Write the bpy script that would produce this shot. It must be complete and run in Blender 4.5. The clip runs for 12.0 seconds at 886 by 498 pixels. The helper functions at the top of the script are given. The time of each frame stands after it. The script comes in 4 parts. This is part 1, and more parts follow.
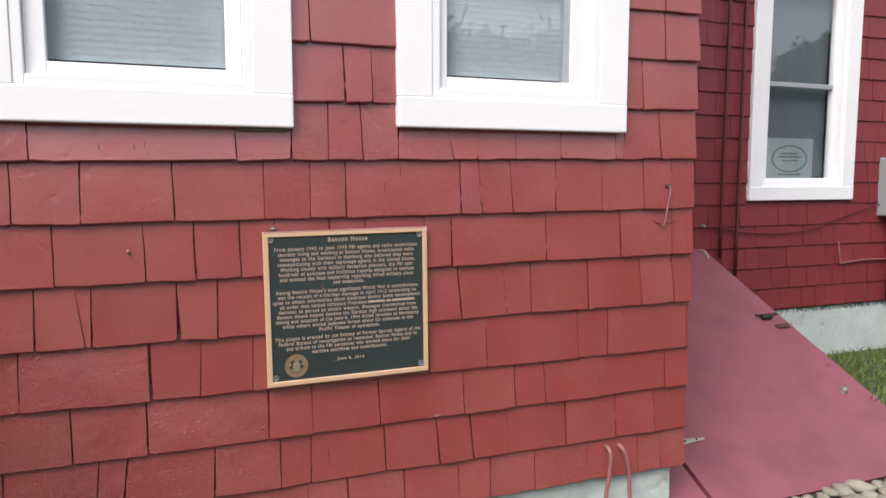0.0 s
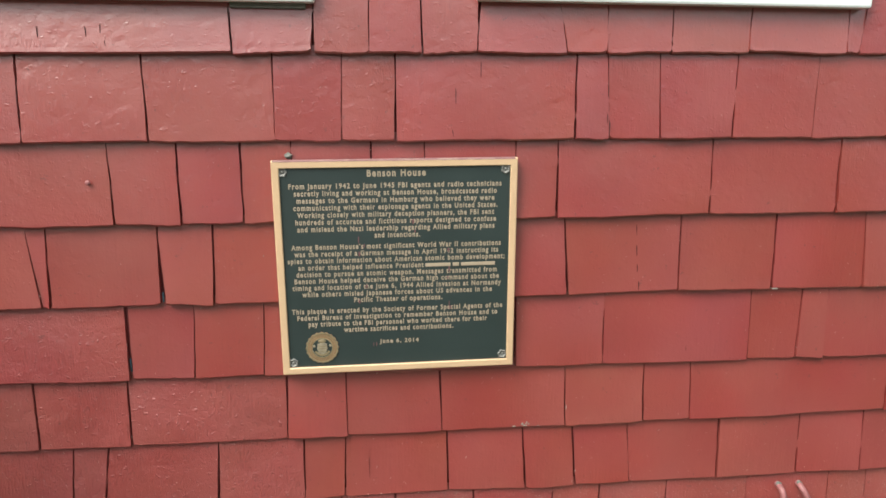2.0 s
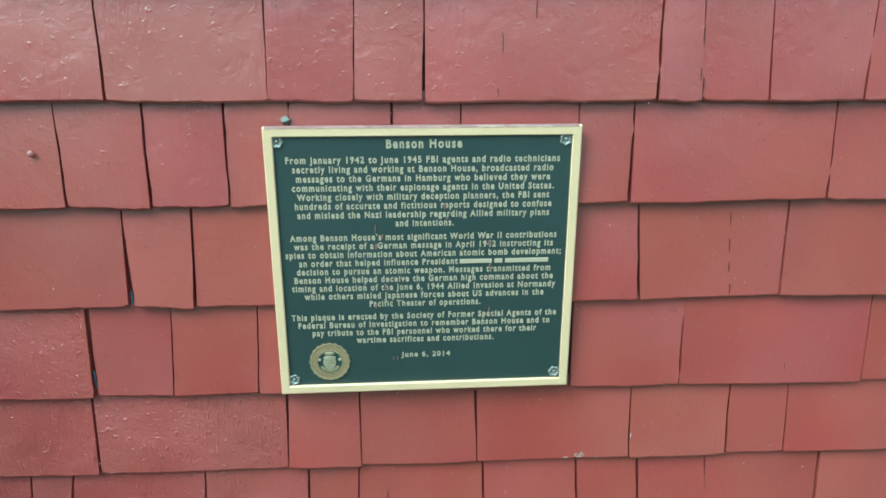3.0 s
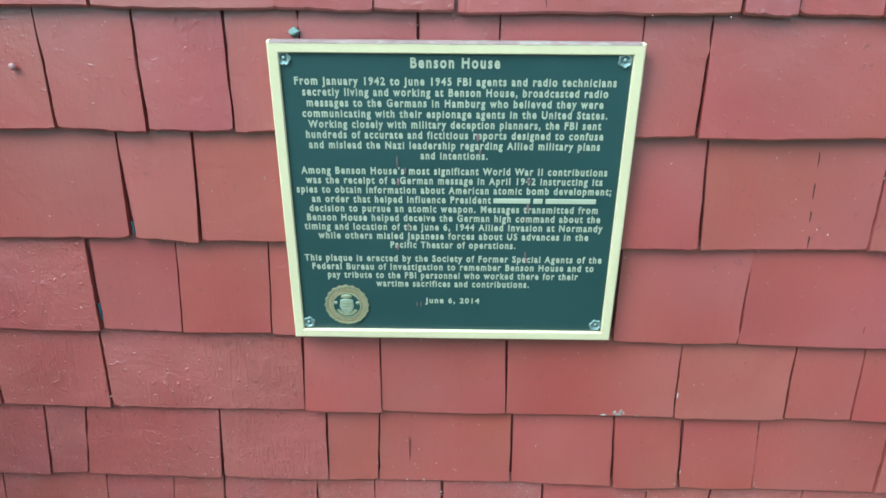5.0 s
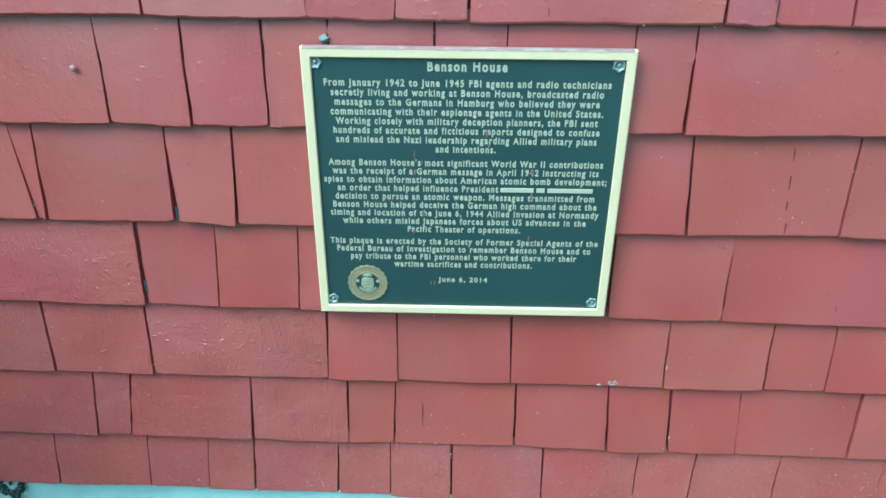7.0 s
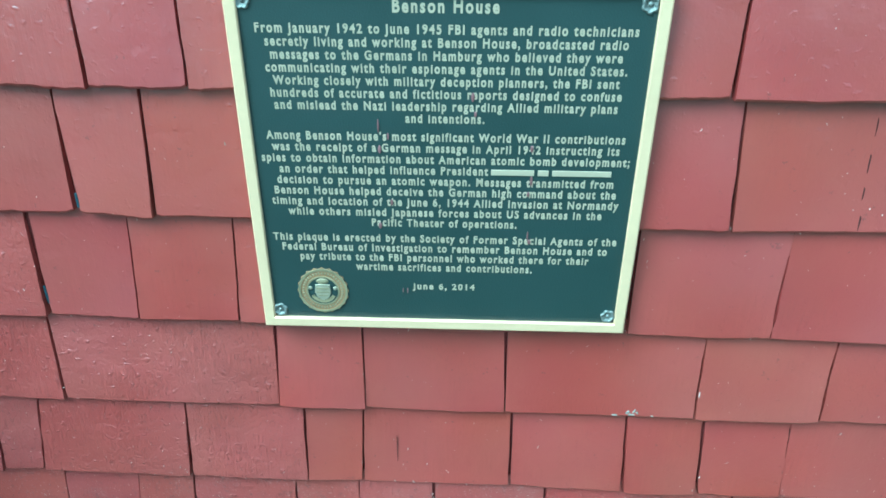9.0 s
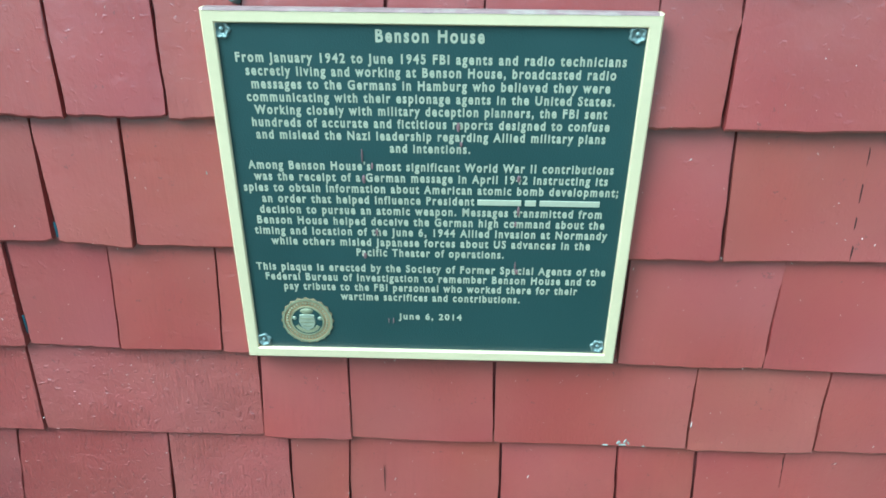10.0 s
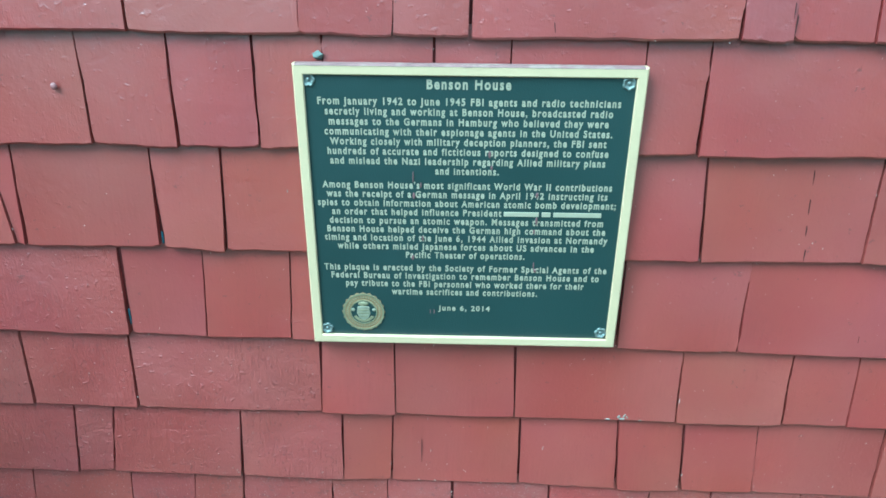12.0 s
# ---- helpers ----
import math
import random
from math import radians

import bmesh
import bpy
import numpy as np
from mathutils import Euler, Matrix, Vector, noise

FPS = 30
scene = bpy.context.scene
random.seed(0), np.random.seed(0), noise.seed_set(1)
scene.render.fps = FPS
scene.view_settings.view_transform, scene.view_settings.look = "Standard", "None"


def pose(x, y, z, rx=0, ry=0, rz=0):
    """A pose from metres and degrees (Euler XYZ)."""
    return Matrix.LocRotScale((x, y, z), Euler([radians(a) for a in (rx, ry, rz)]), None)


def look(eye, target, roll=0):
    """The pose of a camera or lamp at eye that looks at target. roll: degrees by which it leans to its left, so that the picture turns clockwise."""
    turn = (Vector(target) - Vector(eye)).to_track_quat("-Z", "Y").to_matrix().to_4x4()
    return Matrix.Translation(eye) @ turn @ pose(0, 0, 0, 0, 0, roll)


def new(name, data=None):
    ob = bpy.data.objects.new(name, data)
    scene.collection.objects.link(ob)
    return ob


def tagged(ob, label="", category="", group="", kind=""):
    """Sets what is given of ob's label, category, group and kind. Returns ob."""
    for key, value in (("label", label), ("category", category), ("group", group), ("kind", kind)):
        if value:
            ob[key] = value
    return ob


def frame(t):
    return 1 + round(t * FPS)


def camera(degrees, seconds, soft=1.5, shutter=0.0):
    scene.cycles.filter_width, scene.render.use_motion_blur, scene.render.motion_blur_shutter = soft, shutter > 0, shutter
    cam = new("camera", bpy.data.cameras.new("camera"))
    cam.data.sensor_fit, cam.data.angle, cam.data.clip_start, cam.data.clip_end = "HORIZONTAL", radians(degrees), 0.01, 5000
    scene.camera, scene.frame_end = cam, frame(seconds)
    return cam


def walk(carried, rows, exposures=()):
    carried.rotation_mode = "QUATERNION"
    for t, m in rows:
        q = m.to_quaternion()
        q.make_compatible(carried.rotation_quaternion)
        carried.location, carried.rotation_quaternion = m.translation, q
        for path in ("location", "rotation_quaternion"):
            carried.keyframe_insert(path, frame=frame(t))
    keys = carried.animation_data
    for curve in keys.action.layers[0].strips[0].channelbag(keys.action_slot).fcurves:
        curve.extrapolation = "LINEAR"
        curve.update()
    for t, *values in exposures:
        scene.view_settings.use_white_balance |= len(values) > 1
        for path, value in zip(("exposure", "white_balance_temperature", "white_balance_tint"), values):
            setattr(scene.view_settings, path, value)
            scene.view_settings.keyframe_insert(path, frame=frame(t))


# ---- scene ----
cam = camera(64.8, 12.0, 1.6)
PATH = [
    (0, (-0.25, -2.372, 1.472), (0.452, -0.51, 1.268), 0.0),
    (0.5, (-0.056, -2.173, 1.467), (0.476, -0.27, 1.158), 0.2),
    (1, (0.147, -2.015, 1.525), (0.561, -0.094, 1.152), 0.3),
    (1.5, (0.244, -1.875, 1.525), (0.565, 0.05, 1.086), 0.5),
    (2, (0.213, -1.643, 1.499), (0.43, 0.281, 0.998), 0.6),
    (2.5, (0.183, -1.475, 1.498), (0.364, 0.438, 0.943), 0.7),
    (3, (0.229, -1.279, 1.465), (0.368, 0.621, 0.856), 0.7),
    (3.5, (0.264, -1.146, 1.459), (0.333, 0.73, 0.769), 0.8),
    (3.7, (0.256, -1.117, 1.458), (0.296, 0.748, 0.736), 0.8),
    (5.3, (0.296, -1.11, 1.47), (0.28, 0.687, 0.594), 1.0),
    (5.5, (0.309, -1.126, 1.472), (0.288, 0.671, 0.594), 1.0),
    (6, (0.309, -1.202, 1.516), (0.274, 0.586, 0.621), 1.0),
    (6.5, (0.259, -1.267, 1.536), (0.222, 0.519, 0.637), 1.2),
    (7, (0.268, -1.233, 1.523), (0.239, 0.552, 0.62), 1.1),
    (7.5, (0.296, -1.167, 1.51), (0.274, 0.609, 0.59), 1.1),
    (7.7, (0.308, -1.135, 1.495), (0.29, 0.639, 0.572), 1.1),
    (9.3, (0.305, -0.936, 1.408), (0.265, 0.824, 0.459), 1.1),
    (9.5, (0.304, -0.929, 1.417), (0.268, 0.833, 0.472), 1.2),
    (10, (0.321, -0.925, 1.432), (0.291, 0.848, 0.506), 1.2),
    (10.5, (0.325, -0.932, 1.435), (0.298, 0.85, 0.526), 1.2),
    (11, (0.329, -1.005, 1.472), (0.305, 0.788, 0.587), 1.1),
    (11.5, (0.321, -1.087, 1.49), (0.287, 0.715, 0.623), 1.1),
    (12, (0.268, -1.165, 1.502), (0.235, 0.645, 0.652), 1.1),
]
EXPOSURES = [(0, 0.76, 6480, 16), (0.5, 0.92, 6700, 25), (1, 1.06, 6950, 18), (2, 1.08, 6550, 0), (2.5, 1.20, 5200, -25), (3, 1.34, 4750, -36), (3.5, 1.38, 4450, -38), (5.5, 1.64, 4120, -41), (6.5, 1.76, 3960, -41), (7, 1.60, 3970, -41), (7.5, 1.58, 3970, -41), (9.5, 1.66, 4000, -41), (10.5, 1.56, 4000, -41), (12, 1.56, 3930, -41)]
walk(cam, [(t, look(eye, target, roll)) for t, eye, target, roll in PATH], EXPOSURES)

# ---- world, sun ----
world = bpy.data.worlds.new("overcast_sky")
scene.world = world
world.use_nodes = True
wn, wl = world.node_tree.nodes, world.node_tree.links
sky = wn.new("ShaderNodeTexSky")
sky.sky_type = "NISHITA"
sky.sun_disc = False
sky.sun_elevation = radians(52)
sky.sun_rotation = radians(229)
sky.air_density, sky.dust_density = 1.2, 3.0
grey = wn.new("ShaderNodeHueSaturation")
grey.inputs["Saturation"].default_value = 0.30
wl.new(sky.outputs[0], grey.inputs["Color"])
wl.new(grey.outputs[0], wn["Background"].inputs["Color"])
wn["Background"].inputs["Strength"].default_value = 0.15

sun = new("sun", bpy.data.lights.new("sun", "SUN"))
sun.data.energy = 1.5
sun.data.angle = radians(30)
sun.data.color = (1.0, 0.97, 0.93)
sun.matrix_world = look((-6.2, -5.6, 9.8), (0.3, 0.0, 0.8))


# ---- materials ----
def mat(name, colour, rough=0.6, metal=0.0, spec=0.5, vary=0.12, scale=6.0, stretch=(1, 1, 1), bump=0.1, grain=60.0,
        second=None, amount=0.0, spot=3.0, random_tone=0.0, second_rough=None, sharp=0.04, dist=0.002):
    """Paint or stone: base colour varied at two scales, fine relief, and patches of a second colour."""
    m = bpy.data.materials.new(name)
    m.use_nodes = True
    n, l = m.node_tree.nodes, m.node_tree.links
    b = n["Principled BSDF"]
    b.inputs["Metallic"].default_value = metal
    b.inputs["Specular IOR Level"].default_value = spec
    tc = n.new("ShaderNodeTexCoord")
    info = n.new("ShaderNodeObjectInfo")
    off = n.new("ShaderNodeVectorMath"); off.operation = "SCALE"
    off.inputs[0].default_value = (37.0, 91.0, 53.0)
    l.new(info.outputs["Random"], off.inputs["Scale"])
    add = n.new("ShaderNodeVectorMath"); add.operation = "ADD"
    l.new(tc.outputs["Object"], add.inputs[0]); l.new(off.outputs[0], add.inputs[1])
    mp = n.new("ShaderNodeMapping"); mp.inputs["Scale"].default_value = stretch
    l.new(add.outputs[0], mp.inputs["Vector"])
    big = n.new("ShaderNodeTexNoise"); big.inputs["Scale"].default_value = scale; big.inputs["Detail"].default_value = 4
    fine = n.new("ShaderNodeTexNoise"); fine.inputs["Scale"].default_value = grain; fine.inputs["Detail"].default_value = 5
    l.new(add.outputs[0], big.inputs["Vector"]); l.new(mp.outputs[0], fine.inputs["Vector"])
    hsv = n.new("ShaderNodeHueSaturation"); hsv.inputs["Color"].default_value = (*colour, 1)
    tone = n.new("ShaderNodeMath"); tone.operation = "MULTIPLY_ADD"
    l.new(big.outputs["Fac"], tone.inputs[0]); tone.inputs[1].default_value = 2 * vary; tone.inputs[2].default_value = 1 - vary
    t2 = n.new("ShaderNodeMath"); t2.operation = "MULTIPLY_ADD"
    l.new(fine.outputs["Fac"], t2.inputs[0]); t2.inputs[1].default_value = vary; l.new(tone.outputs[0], t2.inputs[2])
    t3 = n.new("ShaderNodeMath"); t3.operation = "MULTIPLY_ADD"
    l.new(info.outputs["Random"], t3.inputs[0]); t3.inputs[1].default_value = random_tone; l.new(t2.outputs[0], t3.inputs[2])
    t4 = n.new("ShaderNodeMath"); t4.operation = "SUBTRACT"
    l.new(t3.outputs[0], t4.inputs[0]); t4.inputs[1].default_value = 0.5 * vary + 0.5 * random_tone
    l.new(t4.outputs[0], hsv.inputs["Value"])
    colour_out = hsv.outputs[0]
    rr = n.new("ShaderNodeMath"); rr.operation = "MULTIPLY_ADD"
    l.new(big.outputs["Fac"], rr.inputs[0]); rr.inputs[1].default_value = 0.16; rr.inputs[2].default_value = rough - 0.08
    l.new(rr.outputs[0], b.inputs["Roughness"])
    if second:
        sp = n.new("ShaderNodeTexNoise"); sp.inputs["Scale"].default_value = spot; sp.inputs["Detail"].default_value = 6
        l.new(add.outputs[0], sp.inputs["Vector"])
        ramp = n.new("ShaderNodeMapRange")
        ramp.inputs["From Min"].default_value = 1 - amount; ramp.inputs["From Max"].default_value = 1 - amount + sharp
        l.new(sp.outputs["Fac"], ramp.inputs["Value"])
        mix = n.new("ShaderNodeMix"); mix.data_type = "RGBA"
        l.new(ramp.outputs[0], mix.inputs["Factor"]); l.new(colour_out, mix.inputs["A"]); mix.inputs["B"].default_value = (*second, 1)
        colour_out = mix.outputs["Result"]
    l.new(colour_out, b.inputs["Base Color"])
    bp = n.new("ShaderNodeBump"); bp.inputs["Strength"].default_value = bump; bp.inputs["Distance"].default_value = dist
    l.new(fine.outputs["Fac"], bp.inputs["Height"]); l.new(bp.outputs[0], b.inputs["Normal"])
    return m


RED = (0.272, 0.0465, 0.0412)


def shingle_paint(name, colour, rough, specks, tone=0.055, grainy=0.0):
    """Old brushed paint on split wood: patches of raised grain, dents, brush lumps, pale specks and dark scuffs."""
    m = bpy.data.materials.new(name)
    m.use_nodes = True
    n, l = m.node_tree.nodes, m.node_tree.links
    b = n["Principled BSDF"]
    b.inputs["IOR"].default_value = 1.6
    b.inputs["Specular IOR Level"].default_value = 1.0
    tc, info = n.new("ShaderNodeTexCoord"), n.new("ShaderNodeObjectInfo")
    off = n.new("ShaderNodeVectorMath"); off.operation = "SCALE"; off.inputs[0].default_value = (37.0, 91.0, 53.0)
    l.new(info.outputs["Random"], off.inputs["Scale"])
    add = n.new("ShaderNodeVectorMath"); add.operation = "ADD"
    l.new(tc.outputs["Object"], add.inputs[0]); l.new(off.outputs[0], add.inputs[1])

    def tex(scale, detail, stretch=None, rough=0.5):
        t = n.new("ShaderNodeTexNoise")
        t.inputs["Scale"].default_value, t.inputs["Detail"].default_value, t.inputs["Roughness"].default_value = scale, detail, rough
        src = add.outputs[0]
        if stretch:
            mp = n.new("ShaderNodeMapping"); mp.inputs["Scale"].default_value = stretch
            l.new(src, mp.inputs["Vector"]); src = mp.outputs[0]
        l.new(src, t.inputs["Vector"])
        return t.outputs["Fac"]

    def ramp(v, lo, hi, to0=0.0, to1=1.0):
        r = n.new("ShaderNodeMapRange")
        r.inputs["From Min"].default_value, r.inputs["From Max"].default_value = lo, hi
        r.inputs["To Min"].default_value, r.inputs["To Max"].default_value = to0, to1
        l.new(v, r.inputs["Value"])
        return r.outputs[0]

    def op(kind, p, q):
        t = n.new("ShaderNodeMath"); t.operation = kind
        for i, v in enumerate((p, q)):
            if isinstance(v, float):
                t.inputs[i].default_value = v
            else:
                l.new(v, t.inputs[i])
        return t.outputs[0]

    blotch, mask = tex(5.0, 3), ramp(tex(7.0, 2), 0.47, 0.64)
    grain = tex(18.0 + 8.0 * grainy, 4, (9, 9, 0.22 - 0.08 * grainy))
    lumps, dents, fine = tex(42.0, 3), ramp(tex(22.0, 2), 0.56, 0.74), tex(170.0, 3)
    pocks = ramp(tex(95.0, 2), 0.62, 0.76)
    pits = op("MULTIPLY", ramp(tex(300.0, 3, (1, 1, 0.30)), 0.54, 0.72), ramp(tex(6.0, 3), 0.50 - 0.14 * grainy, 0.64 - 0.10 * grainy))
    height = op("ADD", op("MULTIPLY", op("MULTIPLY", grain, mask), 0.50 + 0.35 * grainy), op("MULTIPLY", lumps, 0.38 + 0.04 * grainy))
    height = op("SUBTRACT", height, op("MULTIPLY", dents, 0.26 - 0.08 * grainy))
    height = op("ADD", height, op("MULTIPLY", pocks, 0.20 + 0.14 * grainy))
    height = op("ADD", height, op("MULTIPLY", fine, 0.18 + 0.10 * grainy))
    height = op("SUBTRACT", height, op("MULTIPLY", pits, 0.12 + 0.12 * grainy))
    bp = n.new("ShaderNodeBump"); bp.inputs["Strength"].default_value = 0.70; bp.inputs["Distance"].default_value = 0.0030 + 0.0022 * grainy
    l.new(height, bp.inputs["Height"]); l.new(bp.outputs[0], b.inputs["Normal"])
    hsv = n.new("ShaderNodeHueSaturation"); hsv.inputs["Color"].default_value = (*colour, 1)
    value = op("ADD", ramp(blotch, 0.3, 0.7, 0.92, 1.07), ramp(info.outputs["Random"], 0.0, 1.0, -tone / 2, tone / 2))
    value = op("ADD", value, op("MULTIPLY", op("MULTIPLY", op("SUBTRACT", grain, 0.5), mask), 0.22 + 0.06 * grainy))
    l.new(value, hsv.inputs["Value"])
    l.new(ramp(tex(3.0, 2), 0.3, 0.7, 0.96, 1.05), hsv.inputs["Saturation"])
    hue = op("ADD", ramp(tex(2.2, 3), 0.3, 0.7, 0.4955, 0.5045), ramp(tex(40.0, 1), 0.0, 1.0, -0.002, 0.002))
    l.new(op("ADD", hue, ramp(info.outputs["Random"], 0.0, 1.0, -0.0015, 0.0015)), hsv.inputs["Hue"])

    def over(base, fac, col):
        mx = n.new("ShaderNodeMix"); mx.data_type = "RGBA"
        l.new(fac, mx.inputs["Factor"]); l.new(base, mx.inputs["A"]); mx.inputs["B"].default_value = (*col, 1)
        return mx.outputs["Result"]
    scuff = op("MULTIPLY", ramp(tex(48.0, 4, None, 0.7), 0.66, 0.70), 0.55)
    c = over(hsv.outputs[0], scuff, (0.10, 0.022, 0.022))
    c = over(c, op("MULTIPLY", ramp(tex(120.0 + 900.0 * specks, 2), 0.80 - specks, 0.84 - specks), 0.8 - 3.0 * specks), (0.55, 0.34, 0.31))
    c = over(c, op("MULTIPLY", pits, 0.16 + 0.20 * grainy), (0.11, 0.022, 0.022))
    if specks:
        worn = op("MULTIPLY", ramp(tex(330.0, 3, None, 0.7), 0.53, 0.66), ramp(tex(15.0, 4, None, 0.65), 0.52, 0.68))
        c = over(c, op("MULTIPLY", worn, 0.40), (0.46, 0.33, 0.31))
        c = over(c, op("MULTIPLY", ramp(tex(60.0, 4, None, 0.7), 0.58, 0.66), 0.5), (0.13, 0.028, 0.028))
    l.new(c, b.inputs["Base Color"])
    l.new(ramp(blotch, 0.2, 0.8, rough - 0.03, rough + 0.05), b.inputs["Roughness"])
    return m


m_shingle = shingle_paint("red_shingle_paint", RED, 0.35, 0.0)
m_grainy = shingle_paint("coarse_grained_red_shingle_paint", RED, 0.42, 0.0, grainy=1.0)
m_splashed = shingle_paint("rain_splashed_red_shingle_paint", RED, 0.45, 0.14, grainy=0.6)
# The house red again, its colour darkened for the shade round the wing.
m_shaded_far_shingle = mat("shade_darkened_far_red_paint", (0.185, 0.020, 0.024), 0.5, spec=0.6, vary=0.16, scale=6, stretch=(6, 6, 0.6), grain=22, bump=0.5, random_tone=0.12)
# Red-painted backing, darkened in its colour for the shade between shingles.
m_backing = mat("gap_shaded_red_sheathing", (0.13, 0.026, 0.026), 0.9, vary=0.3, scale=30)
m_pink = mat("faded_red_hatch_paint", (0.22, 0.062, 0.080), 0.48, spec=0.7, vary=0.2, scale=2.5, grain=40, bump=0.25,
             second=(0.165, 0.045, 0.062), amount=0.52, spot=4, sharp=0.25)
m_white = mat("white_window_paint", (0.85, 0.86, 0.86), 0.4, vary=0.04, scale=4, bump=0.08, grain=30)
m_concrete = mat("whitewashed_concrete", (0.45, 0.505, 0.475), 0.85, vary=0.14, scale=5, grain=35, bump=0.8,
                 second=(0.30, 0.32, 0.29), amount=0.37, spot=9, sharp=0.1, dist=0.006)
m_green = mat("dark_green_plaque_enamel", (0.0215, 0.0335, 0.0330), 0.40, spec=0.85, vary=0.12, scale=9, grain=420, bump=0.5, dist=0.0012)
m_brass = mat("pale_satin_brass", (0.80, 0.535, 0.335), 0.42, metal=0.3, vary=0.06, scale=10, grain=150, bump=0.06)
m_letter = mat("raised_brass_letter", (0.51, 0.395, 0.29), 0.45, metal=0.3, vary=0.08, scale=40, grain=200, bump=0.05)
m_bronze = mat("dull_bronze", (0.34, 0.205, 0.110), 0.5, metal=0.4, vary=0.3, scale=60, grain=200, bump=0.2)
m_verdigris = mat("greenish_worn_bronze", (0.285, 0.225, 0.135), 0.55, metal=0.3, vary=0.35, scale=90, grain=260, bump=0.3)
m_pale_bronze = mat("pale_worn_bronze", (0.33, 0.275, 0.20), 0.5, metal=0.3, vary=0.3, scale=90, grain=260, bump=0.2)
m_steel = mat("weathered_steel", (0.215, 0.205, 0.19), 0.5, metal=0.4, vary=0.2, scale=50, grain=200)
m_tin = mat("blue_green_tin", (0.07, 0.12, 0.16), 0.35, metal=0.6, vary=0.2, scale=80)
m_smear = mat("thin_red_paint_smear", (0.27, 0.145, 0.14), 0.85, spec=0.2, vary=0.3, scale=40, second=(0.34, 0.22, 0.19), amount=0.48, spot=30, sharp=0.15)
m_drip = mat("red_paint_drip", (0.19, 0.085, 0.09), 0.5)
m_chip = mat("bare_pale_paint_chip", (0.30, 0.25, 0.22), 0.8, vary=0.3, scale=60)
m_fleck = mat("pale_paint_fleck", (0.50, 0.33, 0.30), 0.7, vary=0.2, scale=60)
m_split = mat("dark_wood_split", (0.05, 0.014, 0.013), 0.9)
# near-black colour for the shade inside the footing's hole, with greenish blotches
m_cavity_dark = mat("cavity_shade_dark", (0.022, 0.024, 0.018), 0.9, vary=0.4, scale=50, grain=200, bump=0.5, second=(0.07, 0.085, 0.075), amount=0.45, spot=70)
m_moss = mat("grey_green_caulk", (0.19, 0.185, 0.165), 0.9, vary=0.3, scale=60)
m_dark = mat("worn_floor_board", (0.26, 0.25, 0.24), 0.7)
m_blind = mat("grey_blind_slat", (0.50, 0.525, 0.535), 0.5, vary=0.08)
# Pale slats, darkened to take in the shade of the gaps between them.
m_gap_dark_blind = mat("gap_darkened_blind_slat", (0.15, 0.165, 0.175), 0.5, vary=0.08)
m_cable = mat("painted_pink_cable", (0.30, 0.115, 0.115), 0.45, vary=0.15, scale=30)
m_wire = mat("dark_red_wire_and_conduit_shade", (0.105, 0.014, 0.016), 0.5)
m_black = mat("black_iron", (0.018, 0.015, 0.016), 0.5, vary=0.2)
m_rust = mat("dark_rust", (0.07, 0.03, 0.025), 0.8, vary=0.3, scale=60)
m_grey = mat("grey_meter_paint", (0.36, 0.38, 0.39), 0.45, vary=0.08)
m_sign = mat("pale_grey_sign", (0.36, 0.40, 0.39), 0.6, vary=0.05)
m_sign_ink = mat("dark_sign_ink", (0.15, 0.20, 0.18), 0.6)
m_sash = mat("grey_aluminium_sash", (0.42, 0.44, 0.45), 0.4, metal=0.3)
m_ground = mat("trodden_earth", (0.055, 0.050, 0.035), 0.95, vary=0.3, scale=1.2, grain=25, bump=0.9,
               second=(0.04, 0.07, 0.018), amount=0.52, spot=0.8, sharp=0.15, dist=0.02)
m_stone = mat("pale_border_stone", (0.29, 0.265, 0.21), 0.85, vary=0.3, scale=20, grain=80, bump=0.6, random_tone=0.3)
m_grass = mat("grass_blade", (0.11, 0.17, 0.03), 0.6, vary=0.4, scale=8)
m_leaf = mat("tree_leaf", (0.05, 0.09, 0.03), 0.6, vary=0.4, scale=2)
m_bark = mat("tree_bark", (0.10, 0.08, 0.06), 0.9, vary=0.3)
m_hinge = mat("rusty_galvanised_hinge", (0.33, 0.34, 0.27), 0.6, metal=0.3, vary=0.3, scale=50)
m_soffit = mat("plain_ceiling_board", (0.7, 0.7, 0.68), 0.8, vary=0.05)


def glass():
    """Thin clear glass: see-through, with a gloss that grows towards grazing sight."""
    m = bpy.data.materials.new("window_glass")
    m.use_nodes = True
    n, l = m.node_tree.nodes, m.node_tree.links
    n.remove(n["Principled BSDF"])
    tr, gl, mx, lw = (n.new(k) for k in ("ShaderNodeBsdfTransparent", "ShaderNodeBsdfGlossy", "ShaderNodeMixShader", "ShaderNodeLayerWeight"))
    tr.inputs["Color"].default_value = (0.93, 0.97, 0.98, 1)
    gl.inputs["Roughness"].default_value = 0.02
    lw.inputs["Blend"].default_value = 0.5
    power, gain = n.new("ShaderNodeMath"), n.new("ShaderNodeMath")
    power.operation, gain.operation = "POWER", "MULTIPLY_ADD"
    power.inputs[1].default_value = 3.5
    gain.inputs[1].default_value, gain.inputs[2].default_value = 0.8, 0.085
    l.new(lw.outputs["Facing"], power.inputs[0]); l.new(power.outputs[0], gain.inputs[0])
    l.new(gain.outputs[0], mx.inputs[0]); l.new(tr.outputs[0], mx.inputs[1]); l.new(gl.outputs[0], mx.inputs[2])
    l.new(mx.outputs[0], n["Material Output"].inputs["Surface"])
    return m


m_glass = glass()


